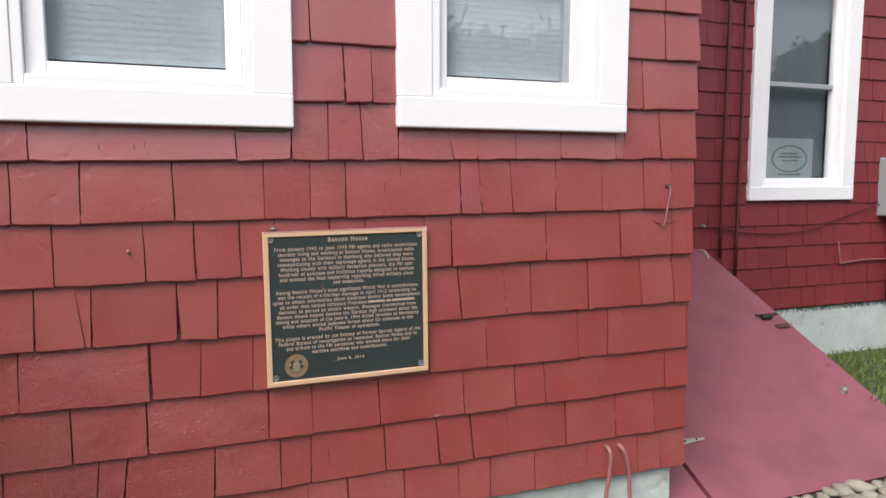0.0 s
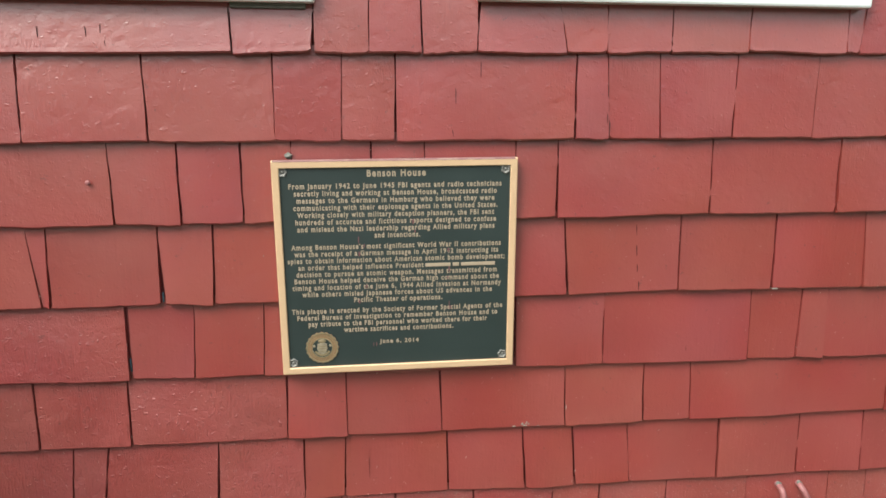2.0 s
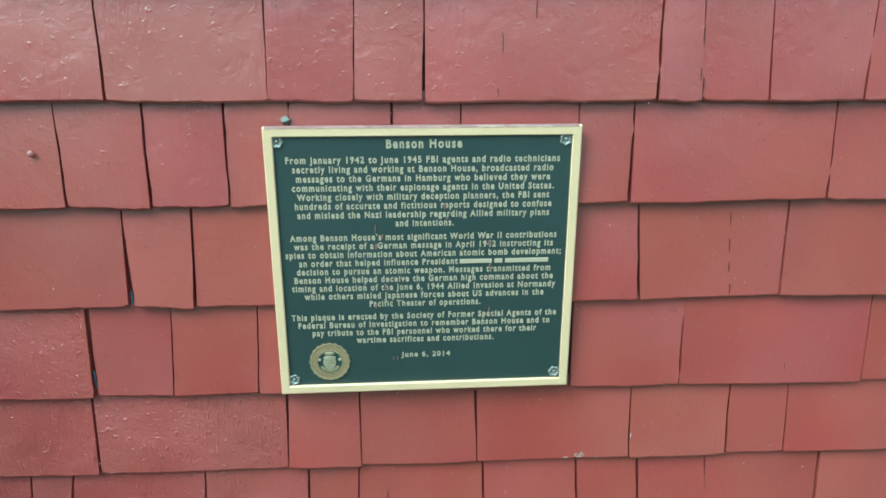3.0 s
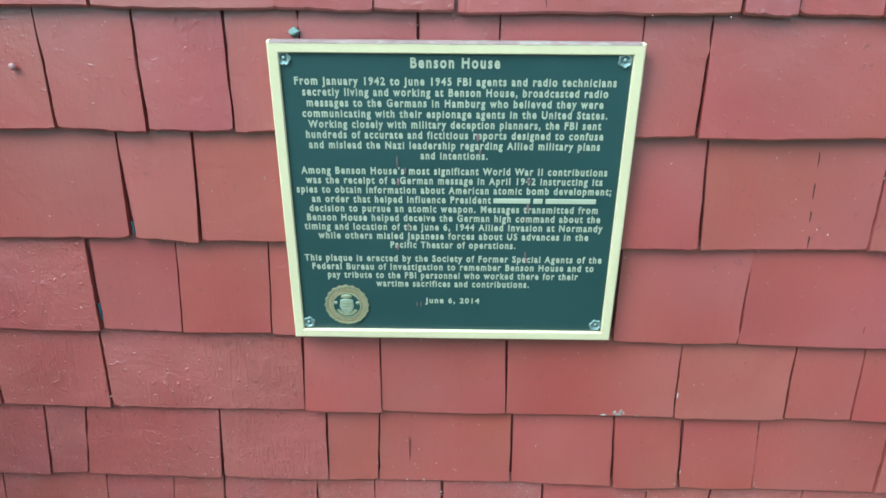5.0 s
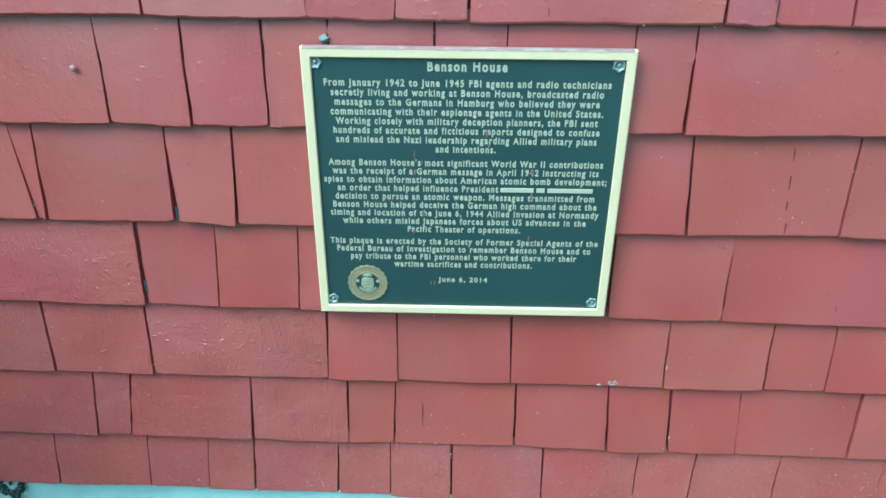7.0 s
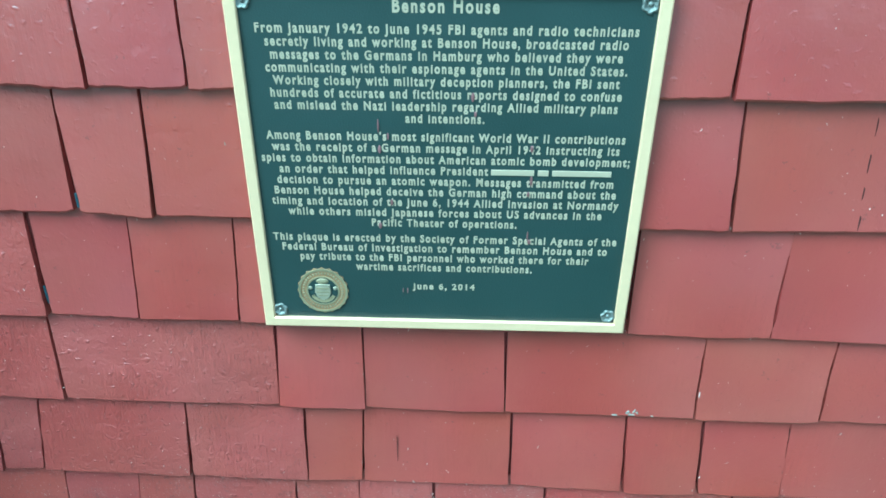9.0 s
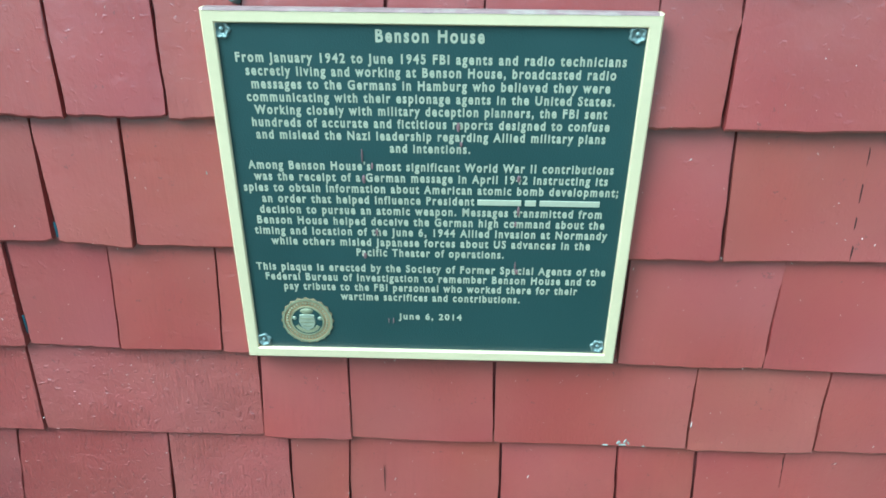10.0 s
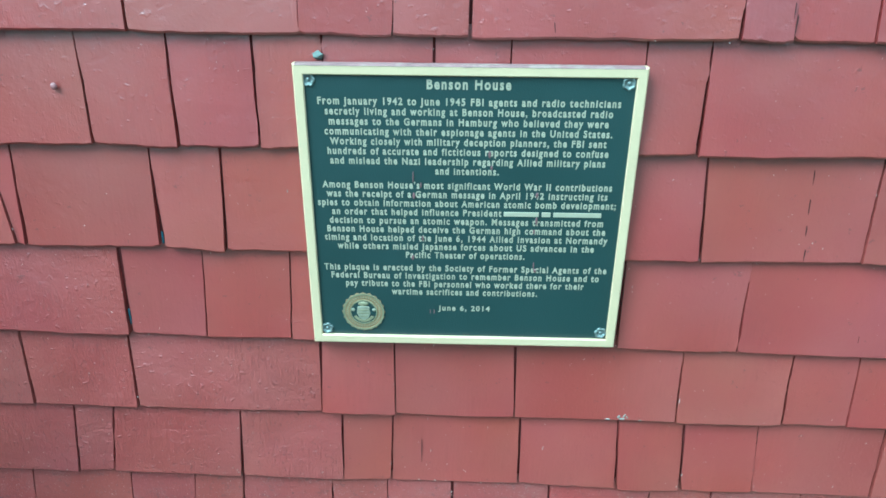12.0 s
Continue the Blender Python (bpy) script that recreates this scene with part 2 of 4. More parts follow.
# ---- mesh helpers ----
def box(bm, x0, x1, y0, y1, z0, z1, bevel=0.0):
    r = bmesh.ops.create_cube(bm, size=1, matrix=Matrix.LocRotScale(((x0 + x1) / 2, (y0 + y1) / 2, (z0 + z1) / 2), None, (x1 - x0, y1 - y0, z1 - z0)))
    if bevel:
        edges = list({e for v in r["verts"] for e in v.link_edges})
        bmesh.ops.bevel(bm, geom=edges, offset=bevel, segments=2, profile=0.5, affect="EDGES")


def part(name, bm, material, parent=None, label="", smooth=False):
    me = bpy.data.meshes.new(name)
    bm.to_mesh(me); bm.free()
    me.materials.append(material)
    if smooth:
        for p in me.polygons:
            p.use_smooth = True
    ob = new(name, me)
    if parent:
        ob.parent = parent
    if label:
        ob["label"] = label
    return ob


def block(name, material, parent, x0, x1, y0, y1, z0, z1, bevel=0.0, label=""):
    bm = bmesh.new()
    box(bm, x0, x1, y0, y1, z0, z1, bevel)
    return part(name, bm, material, parent, label)


def empty(name, x, y, z):
    ob = new(name)
    ob.location = (x, y, z)
    ob.empty_display_size = 0.05
    return ob


def under(ob, thing):
    """Parents ob, built in world places, to a thing (or a part built in world places) that stands elsewhere."""
    ob.parent = thing
    ob.matrix_parent_inverse = Matrix.Translation(thing.location).inverted()
    return ob


def tube(name, points, radius, material, parent=None, label=""):
    """A round cable through points, smoothed."""
    pts = [Vector(p) for p in points]
    fineness = 6
    path = []
    for i in range(len(pts) - 1):
        p0, p1, p2, p3 = pts[max(i - 1, 0)], pts[i], pts[i + 1], pts[min(i + 2, len(pts) - 1)]
        for k in range(fineness):
            u = k / fineness
            path.append(0.5 * ((2 * p1) + (p2 - p0) * u + (2 * p0 - 5 * p1 + 4 * p2 - p3) * u * u + (3 * p1 - p0 - 3 * p2 + p3) * u ** 3))
    path.append(pts[-1])
    bm = bmesh.new()
    rings = []
    for i, p in enumerate(path):
        d = (path[min(i + 1, len(path) - 1)] - path[max(i - 1, 0)]).normalized()
        a = d.orthogonal().normalized() if i == 0 else (rings[-1][1] - d * rings[-1][1].dot(d)).normalized()
        b = d.cross(a)
        rings.append(([bm.verts.new(p + radius * (a * math.cos(q * math.pi / 4) + b * math.sin(q * math.pi / 4))) for q in range(8)], a))
    for (r0, _), (r1, _) in zip(rings, rings[1:]):
        for q in range(8):
            bm.faces.new((r0[q], r0[(q + 1) % 8], r1[(q + 1) % 8], r1[q]))
    bm.faces.new(rings[0][0][::-1]); bm.faces.new(rings[-1][0])
    bmesh.ops.recalc_face_normals(bm, faces=bm.faces)
    return part(name, bm, material, parent, label, smooth=True)


def wall_with_openings(bm, x0, x1, y0, y1, z0, z1, holes):
    """A wall along x, with openings (xa, xb, za, zb) that go through it."""
    xs = sorted({x0, x1, *[h[0] for h in holes], *[h[1] for h in holes]})
    for xa, xb in zip(xs, xs[1:]):
        cuts = [h for h in holes if h[0] < (xa + xb) / 2 < h[1]]
        z = z0
        for h in sorted(cuts, key=lambda c: c[2]):
            box(bm, xa, xb, y0, y1, z, h[2]); z = h[3]
        box(bm, xa, xb, y0, y1, z, z1)


# ---- ground ----
bm = bmesh.new()
bmesh.ops.create_grid(bm, x_segments=60, y_segments=60, size=400)
for v in bm.verts:
    v.co.z = -0.01
ground = part("ground", bm, m_ground)
tagged(ground, "trodden earth with patches of short grass", "ground", kind="structure")

# ---- the house: walls, foundation ----
WALL_TOP, FAR = 6.0, 1.85
WING_TOP = 6.2
WINDOW_L = (-0.810, 0.109, 1.633, 2.80)
WINDOW_R = (0.466, 1.398, 1.645, 2.80)
WINDOW_F = (3.830, 4.920, 1.293, 3.15)


def inset(w, d):
    return (w[0] + d, w[1] - d, w[2] + d, w[3] - d)


bm = bmesh.new()
wall_with_openings(bm, -1.6, 1.70, 0.0, 0.14, 0.238, WALL_TOP, [inset(WINDOW_L, 0.10), inset(WINDOW_R, 0.10)])
wall_south = tagged(part("wall_south", bm, m_backing), "red-painted wood shingle house wall", "wall", kind="structure")
bm = bmesh.new()
wall_with_openings(bm, 1.70, 7.2, FAR, FAR + 0.14, 0.415, WING_TOP, [inset(WINDOW_F, 0.10)])
wall_wing = tagged(part("wall_wing", bm, m_backing), "red-painted shingle wall of the set-back wing", "wall", kind="structure")
bm = bmesh.new()
box(bm, 1.56, 1.70, 0.14, FAR, 0.238, WALL_TOP)
tagged(part("wall_east", bm, m_shaded_far_shingle), "plain red side wall of the front room", "wall", kind="structure")
bm = bmesh.new()
box(bm, -1.6, -1.46, 0.14, 4.0, 0.0, WALL_TOP); box(bm, -1.6, 7.2, 4.0, 4.14, 0.0, WING_TOP); box(bm, 7.06, 7.2, FAR + 0.14, 4.0, 0.0, WING_TOP)
tagged(part("wall_back", bm, m_shaded_far_shingle), "plain red outer wall closing the house", "wall", kind="structure")
bm = bmesh.new()
box(bm, -1.6, 1.70, 0.0, FAR, WALL_TOP, WALL_TOP + 0.1); box(bm, -1.6, 7.2, FAR + 0.001, 4.14, WING_TOP, WING_TOP + 0.1)
# unseen lower ceilings, added to bounce window light back into the rooms
box(bm, -1.46, 1.56, 0.14, 4.0, 3.3, 3.36); box(bm, 1.70, 7.06, FAR + 0.14, 4.0, 3.3, 3.36)
tagged(part("ceiling", bm, m_soffit), "plain boarded ceiling of the house", "ceiling", kind="structure")
bm = bmesh.new()
box(bm, -1.46, 1.56, 0.14, 4.0, 0.30, 0.34); box(bm, 1.70, 7.06, FAR + 0.14, 4.0, 0.30, 0.34)
tagged(part("floor", bm, m_dark), "worn grey wooden floor inside the house", "floor", kind="structure")


def foundation(name, x0, x1, y, top, thick, broken=None):
    """A rough concrete footing with a wavy top and, where broken, a ragged notch."""
    bm = bmesh.new()
    n = int((x1 - x0) / 0.012)
    rows = 26 if broken else 8
    grid = []
    for i in range(n + 1):
        x = x0 + (x1 - x0) * i / n
        t = top(x)
        hole = 0.0
        if broken and broken[0] < x < broken[1]:
            hole = (0.045 + 0.06 * abs(noise.noise(Vector((x * 31, 5.1, 0))))) * min(1.0, 12 * min(x - broken[0], broken[1] - x))
        col = []
        for k in range(rows + 1):
            z = -0.05 + (t + 0.05) * k / rows
            bulge = 0.010 * noise.noise(Vector((x * 5, z * 6, 1.7))) + 0.004 * noise.noise(Vector((x * 24, z * 24, 3.7)))
            if z > t - hole - 0.012 * noise.noise(Vector((x * 60, z * 60, 0))):
                bulge += 0.085
            col.append(bm.verts.new((x, y + bulge, z)))
        col.append(bm.verts.new((x, y + thick, t)))
        col.append(bm.verts.new((x, y + thick, -0.05)))
        grid.append(col)
    for a, b in zip(grid, grid[1:]):
        for k in range(len(a) - 1):
            bm.faces.new((a[k], b[k], b[k + 1], a[k + 1]))
    bm.faces.new(grid[0]); bm.faces.new(grid[-1][::-1])
    bmesh.ops.recalc_face_normals(bm, faces=bm.faces)
    return tagged(part(name, bm, m_concrete), "whitewashed rough concrete foundation, stained and chipped", "foundation", kind="structure")


# unseen wall to the west, added to shade the lower left of the shingles
bm = bmesh.new()
box(bm, -1.74, -1.60, -1.5, 0.14, -0.05, 1.78)
tagged(part("wall_porch", bm, m_shaded_far_shingle), "plain red unseen wall added to shade the lower left", "wall", kind="structure")
foundation("foundation_front", -1.6, 1.705, 0.012, lambda x: 0.2505 - 0.0073 * x, 0.12, (-1.08, -0.778))


def dirt(x0, x1, z, seed):
    """Dark lumps with greenish blotches, added for the shade in the broken footing, under the siding."""
    r = random.Random(seed)
    bm = bmesh.new()
    for _ in range(170):
        x = x0 + (x1 - x0) * r.random() ** 0.8
        c = Vector((x, r.uniform(-0.004, 0.05), z - r.uniform(0.0, 0.07)))
        e = r.uniform(0.003, 0.011)
        bmesh.ops.create_icosphere(bm, subdivisions=1, radius=1, matrix=Matrix.LocRotScale(c, Euler((r.random() * 6, r.random() * 6, r.random() * 6)), (e * r.uniform(0.8, 2.0), e, e * r.uniform(0.4, 1.0))))
    for v in bm.verts:
        v.co += 0.003 * noise.noise_vector(v.co * 90)
    return tagged(part("dirt_clump", bm, m_cavity_dark), "dark greenish lumps standing for shade in the broken foundation", "dirt")


dirt(-1.09, -0.768, 0.250, 4)
foundation("foundation_wing", 1.77, 7.2, FAR + 0.015, lambda x: 0.427, 0.12)
bm = bmesh.new()
box(bm, 1.57, 1.690, 0.14, FAR, -0.05, 0.235)
tagged(part("foundation_side", bm, m_concrete), "whitewashed concrete foundation side", "foundation", kind="structure")

# ---- windows ----


def window(name, w, y, sash, pane_low, label, meeting=None, sill=0.107, deep=0.0):
    """A white cased window: flat casing, recessed frame, sash, glass. w: outer x0, x1, z0, z1."""
    x0, x1, z0, z1 = w
    ob = tagged(empty(name, (x0 + x1) / 2, y, z0), label, "window", kind="structure")
    c = 0.125

    def add(nm, m, *b, bevel=0.003, label=""):
        return under(block(nm, m, None, *b, bevel=bevel, label=label), ob)
    f, bk = y - 0.037, y + 0.02
    add("casing", m_white, x0, x0 + c, f, bk, z0 + sill, z1 - c)
    add("casing", m_white, x1 - c, x1, f, bk, z0 + sill, z1 - c)
    add("casing", m_white, x0, x1, f - 0.002, bk, z1 - c, z1)
    add("window_sill", m_white, x0 - 0.001, x1 + 0.001, f - 0.003, bk, z0, z0 + sill, bevel=0.006)
    # recessed frame inside the casing
    i0, i1, j0, j1 = x0 + c, x1 - c, z0 + sill, z1 - c
    add("window_frame", m_white, i0, i0 + 0.03, y - 0.012 - 0.42 * deep, y + 0.09, j0, j1)
    add("window_frame", m_white, i1 - 0.03, i1, y - 0.012 - 0.42 * deep, y + 0.09, j0, j1)
    add("window_frame", m_white, i0 + 0.03, i1 - 0.03, y - 0.012 - 0.42 * deep, y + 0.09, j0, j0 + 0.03)
    add("window_frame", m_white, i0 + 0.03, i1 - 0.03, y - 0.012 - 0.42 * deep, y + 0.09, j1 - 0.03, j1)
    p0, p1, q0, q1 = i0 + sash[0], i1 - sash[1], pane_low, j1 - sash[0]
    s0, s1 = y + 0.035 - deep, y + 0.075 - deep
    add("sash", m_white, i0 + 0.031, p0, s0, s1, j0 + 0.031, j1 - 0.031)
    add("sash", m_white, p1, i1 - 0.031, s0, s1, j0 + 0.031, j1 - 0.031)
    low = add("sash", m_white, p0, p1, s0, s1, j0 + 0.031, q0)
    add("sash", m_white, p0, p1, s0, s1, q1, j1 - 0.031)
    mid = meeting or (q0 + q1) / 2
    add("meeting_rail", m_sash if meeting else m_white, p0, p1, s0 - 0.005, s1, mid - 0.018, mid + 0.018)
    if not meeting and x0 > 0:
        add("screen_track", m_sash, p1 - 0.022, p1 + 0.001, s0 + 0.012, s1 + 0.004, q0, mid - 0.018, bevel=0.001)
    for a, b in ((q0, mid - 0.018), (mid + 0.018, q1)):
        g = block("pane", m_glass, low, p0 + 0.0005, p1 - 0.0005, y + 0.055 - deep, y + 0.059 - deep, a, b)
        g.visible_shadow = False
    return ob, (p0, p1, q0, q1)


win1, pane1 = window("window_1", WINDOW_L, 0.0, (0.086, 0.079), 1.811, "white-cased window with closed grey blinds behind the glass", deep=0.050)
win2, pane2 = window("window_2", WINDOW_R, 0.0, (0.063, 0.116), 1.828, "white-cased window with closed blinds and sky reflected in it", deep=0.050)
win3, pane3 = window("window_3", WINDOW_F, FAR, (0.105, 0.080), 1.467, "tall white-cased sash window, dark inside", meeting=2.195)


def blind(pane, y, material, colour):
    ob = tagged(empty("window_blind", (pane[0] + pane[1]) / 2, y, pane[2]), "closed %s slatted blind hanging behind the window glass" % colour, "blind", group="window blinds")
    z = pane[2] + 0.012
    first = None
    while z < pane[3] + 0.02:
        if first is None:
            bm = bmesh.new()
            h = (pane[1] - pane[0]) / 2 + 0.02
            prof = [(-0.0004, 0.0), (0.0, 0.007), (0.0003, 0.014), (0.0006, 0.024)]
            a = [bm.verts.new((-h, p, q)) for p, q in prof]; b = [bm.verts.new((h, p, q)) for p, q in prof]
            a += [bm.verts.new((-h, p + 0.001, q)) for p, q in reversed(prof)]; b += [bm.verts.new((h, p + 0.001, q)) for p, q in reversed(prof)]
            for i in range(8):
                bm.faces.new((a[i], b[i], b[(i + 1) % 8], a[(i + 1) % 8]))
            bm.faces.new(a); bm.faces.new(b[::-1])
            bmesh.ops.recalc_face_normals(bm, faces=bm.faces)
            s = first = part("slat", bm, material, ob)
        else:
            s = new("slat", first.data); s.parent = ob
        s.location = (0, 0, z - pane[2])
        z += 0.021
    return ob


blind(pane1, 0.034, m_blind, "grey")
blind(pane2, 0.034, m_blind, "grey")
blind(pane3, FAR + 0.115, m_gap_dark_blind, "shade-darkened grey")

# pale sign with an oval standing inside the wing window
sign = tagged(empty("window_sign", 4.327, FAR + 0.09, pane3[2]), "pale grey square sign with an oval emblem inside the window", "sign")
under(block("sign_board", m_sign, None, 4.083, 4.571, FAR + 0.0635, FAR + 0.068, 1.469, 1.782, 0.002), sign)
bm = bmesh.new()
for a in range(40):
    t0, t1 = a * math.tau / 40, (a + 1) * math.tau / 40
    q = []
    for r, t in ((1, t0), (1, t1), (0.90, t1), (0.90, t0)):
        q.append(bm.verts.new((4.325 + 0.190 * r * math.cos(t), FAR + 0.0628, 1.620 + 0.108 * r * math.sin(t))))
    bm.faces.new(q)
under(part("oval_ring", bm, m_sign_ink), sign)
for z, w in ((1.655, 0.09), (1.630, 0.12), (1.600, 0.08), (1.490, 0.12)):
    under(block("text_bar", m_sign_ink, None, 4.325 - w, 4.325 + w, FAR + 0.0618, FAR + 0.0632, z, z + 0.012), sign)

# ---- cellar hatch between the corner and the wing ----
SLOPE = math.atan(0.490)
HY, HZ = -0.035, 0.020
hatch = tagged(empty("cellar_hatch", 2.6, HY, 0.0), "faded red painted sloping cellar hatch against the house", "hatch")
LEN = (FAR - 0.02 - HY) / math.cos(SLOPE)


def sloped(name, material, x0, x1, s0, s1, n0, n1, bevel=0.003, label="", waves=0.0):
    """A piece in the hatch's slope: s runs up it, n stands off it."""
    bm = bmesh.new()
    if waves:
        nx, ns = 30, 40
        top = [[bm.verts.new((x0 + (x1 - x0) * i / nx, s0 + (s1 - s0) * k / ns,
                              n1 + waves * noise.noise(Vector((i * 0.16, k * 0.13, 2.2))) * math.sin(math.pi * min(1, 6 * min(i, nx - i) / nx) / 2))) for k in range(ns + 1)] for i in range(nx + 1)]
        low = [[bm.verts.new((v.co.x, v.co.y, n0)) for v in c] for c in top]
        for i in range(nx):
            for k in range(ns):
                bm.faces.new((top[i][k], top[i + 1][k], top[i + 1][k + 1], top[i][k + 1]))
                bm.faces.new((low[i][k], low[i][k + 1], low[i + 1][k + 1], low[i + 1][k]))
        rim = [(i, 0) for i in range(nx)] + [(nx, k) for k in range(ns)] + [(i, ns) for i in range(nx, 0, -1)] + [(0, k) for k in range(ns, 0, -1)]
        for (i, k), (p, q) in zip(rim, rim[1:] + rim[:1]):
            bm.faces.new((top[i][k], low[i][k], low[p][q], top[p][q]))
        bmesh.ops.recalc_face_normals(bm, faces=bm.faces)
    else:
        box(bm, x0, x1, s0, s1, n0, n1, bevel)
    bmesh.ops.transform(bm, matrix=Matrix.Translation((0, HY, HZ)) @ Matrix.Rotation(SLOPE, 4, "X"), verts=bm.verts)
    return under(part(name, bm, material, None, label), hatch)


lid = sloped("lid", m_pink, 1.940, 3.425, -0.02, LEN - 0.03, -0.028, 0.0, label="faded red plywood lid", waves=0.006)
sloped("frame_board", m_pink, 1.722, 1.918, -0.015, LEN - 0.03, -0.028, -0.002)
sloped("head_board", m_pink, 1.705, 3.43, LEN - 0.03, LEN + 0.005, -0.05, 0.006)
for xa, xb in ((1.74, 1.80), (3.35, 3.41)):
    bm = bmesh.new()
    v = [bm.verts.new(p) for x in (xa, xb) for p in ((x, HY + 0.04, -0.02), (x, FAR - 0.03, -0.02), (x, FAR - 0.03, 0.88), (x, HY + 0.04, 0.012))]
    for f in ((0, 1, 2, 3), (7, 6, 5, 4), (0, 4, 5, 1), (1, 5, 6, 2), (2, 6, 7, 3), (3, 7, 4, 0)):
        bm.faces.new([v[i] for i in f])
    bmesh.ops.recalc_face_normals(bm, faces=bm.faces)
    under(part("cheek", bm, m_concrete), hatch)
under(block("toe_board", m_black, None, 1.77, 3.35, HY + 0.03, HY + 0.06, -0.02, 0.012), hatch)
# strap hinge, bolts and fittings on the lid
bm = bmesh.new()
pts = [(1.865, 0.345), (1.865, 0.40), (1.99, 0.392), (2.135, 0.378), (2.142, 0.372), (2.135, 0.366), (1.99, 0.352)]
lo = [bm.verts.new((x, s, 0.001)) for x, s in pts]; hi = [bm.verts.new((x, s, 0.006)) for x, s in pts]
bm.faces.new(hi); bm.faces.new(lo[::-1])
for i in range(len(pts)):
    bm.faces.new((lo[i], lo[(i + 1) % 7], hi[(i + 1) % 7], hi[i]))
bmesh.ops.recalc_face_normals(bm, faces=bm.faces)
bmesh.ops.transform(bm, matrix=Matrix.Translation((0, HY, HZ)) @ Matrix.Rotation(SLOPE, 4, "X"), verts=bm.verts)
hinge = under(part("strap_hinge", bm, m_hinge, None, "rusty galvanised strap hinge"), hatch)
ON = Matrix.Translation((0, HY, HZ)) @ Matrix.Rotation(SLOPE, 4, "X")


for x in (1.95, 2.02, 2.09):
    bm = bmesh.new()
    bmesh.ops.create_uvsphere(bm, u_segments=8, v_segments=5, radius=0.006, matrix=ON @ Matrix.Translation((x, 0.373, 0.006)))
    part("screw_head", bm, m_rust, hinge)


def on_lid(x, y):
    return (x, (y - HY) / math.cos(SLOPE))


def knob(name, x, y, r, material, h=0.6, label=""):
    bm = bmesh.new()
    u, s = on_lid(x, y)
    bmesh.ops.create_uvsphere(bm, u_segments=12, v_segments=8, radius=r, matrix=Matrix.LocRotScale((u, s, r * h * 0.7), None, (1, 1, h)))
    bmesh.ops.create_cone(bm, segments=12, radius1=r * 1.25, radius2=r * 1.2, depth=0.006, cap_ends=True, matrix=Matrix.Translation((u, s, 0.003)))
    bmesh.ops.transform(bm, matrix=ON, verts=bm.verts)
    return under(part(name, bm, material, None, label, smooth=True), hatch)


bm = bmesh.new()
for k in range(5):
    u, s = 3.412 - 0.008 * k + 0.006 * (k % 2), LEN - 0.025 - 0.024 * k
    bmesh.ops.create_icosphere(bm, subdivisions=2, radius=1, matrix=Matrix.LocRotScale((u, s, 0.004), Euler((0, 0, k)), (0.015, 0.013, 0.006)))
for v in bm.verts:
    v.co += 0.008 * noise.noise_vector(v.co * 55)
bmesh.ops.transform(bm, matrix=ON, verts=bm.verts)
under(part("caulk_patch", bm, m_chip, None, "crumbling grey caulk at the hatch's top corner"), hatch)
knob("bolt_head", 3.254, 0.45, 0.022, m_steel, 0.9, "bright steel bolt head")
knob("bolt_head", 3.355, 0.645, 0.012, m_pink, 0.8)
knob("bolt_head", 3.40, 0.375, 0.016, m_pink, 0.8)
# black iron latch with its ring and a dark slot beside it
bm = bmesh.new()
u, s = on_lid(3.280, 1.071)
box(bm, u - 0.035, u + 0.045, s - 0.025, s + 0.015, 0.002, 0.030, 0.008)
box(bm, u - 0.070, u - 0.025, s + 0.008, s + 0.022, 0.012, 0.024, 0.004)
box(bm, u + 0.04, u + 0.12, s + 0.015, s + 0.03, 0.004, 0.014, 0.003)
bmesh.ops.transform(bm, matrix=ON, verts=bm.verts)
under(part("latch", bm, m_black, None, "black iron latch"), hatch)
bm = bmesh.new()
u, s = on_lid(3.345, 0.984)
box(bm, u - 0.05, u + 0.05, s - 0.018, s + 0.018, 0.001, 0.012, 0.003)
bmesh.ops.transform(bm, matrix=ON, verts=bm.verts)
under(part("hasp_plate", bm, m_rust, None, "rusty hasp plate"), hatch)

# ---- the plaque ----
PX, PZ, PW, PH = 0.0, 0.780, 0.563, 0.511
plaque = tagged(empty("plaque", PX + PW / 2, -0.025, PZ), "dark green cast plaque with brass border and raised lettering", "plaque")
under(block("panel", m_green, None, PX + 0.012, PX + PW - 0.012, -0.034, -0.022, PZ + 0.012, PZ + PH - 0.012), plaque)
bm = bmesh.new()
loops = []
for d, y in ((0.0, -0.021), (0.0, -0.0375), (0.0022, -0.0395), (0.0152, -0.0395), (0.0168, -0.0380), (0.0168, -0.0335)):
    loops.append([bm.verts.new((x, y, z)) for x, z in ((PX + d, PZ + d), (PX + PW - d, PZ + d), (PX + PW - d, PZ + PH - d), (PX + d, PZ + PH - d))])
for a, b in zip(loops, loops[1:]):
    for k in range(4):
        bm.faces.new((a[k], a[(k + 1) % 4], b[(k + 1) % 4], b[k]))
bmesh.ops.recalc_face_normals(bm, faces=bm.faces)
under(part("border", bm, m_brass, None, "pale satin brass border"), plaque)
# red house paint smeared along the top edge of the border
bm = bmesh.new()
n = 90
rows = []
for k in range(n + 1):
    x = PX + 0.004 + (PW - 0.010) * k / n
    low = 0.0002 + 0.0011 * max(0.0, noise.noise(Vector((x * 45, 2.0, 0))))
    rows.append([bm.verts.new(p) for p in ((x, -0.0225, PZ + PH + 0.0007), (x, -0.0370, PZ + PH + 0.0007), (x, -0.0388, PZ + PH - 0.0010), (x, -0.0400, PZ + PH - 0.0022 - low))])
for a, b in zip(rows, rows[1:]):
    for k in range(3):
        bm.faces.new((a[k], b[k], b[k + 1], a[k + 1]))
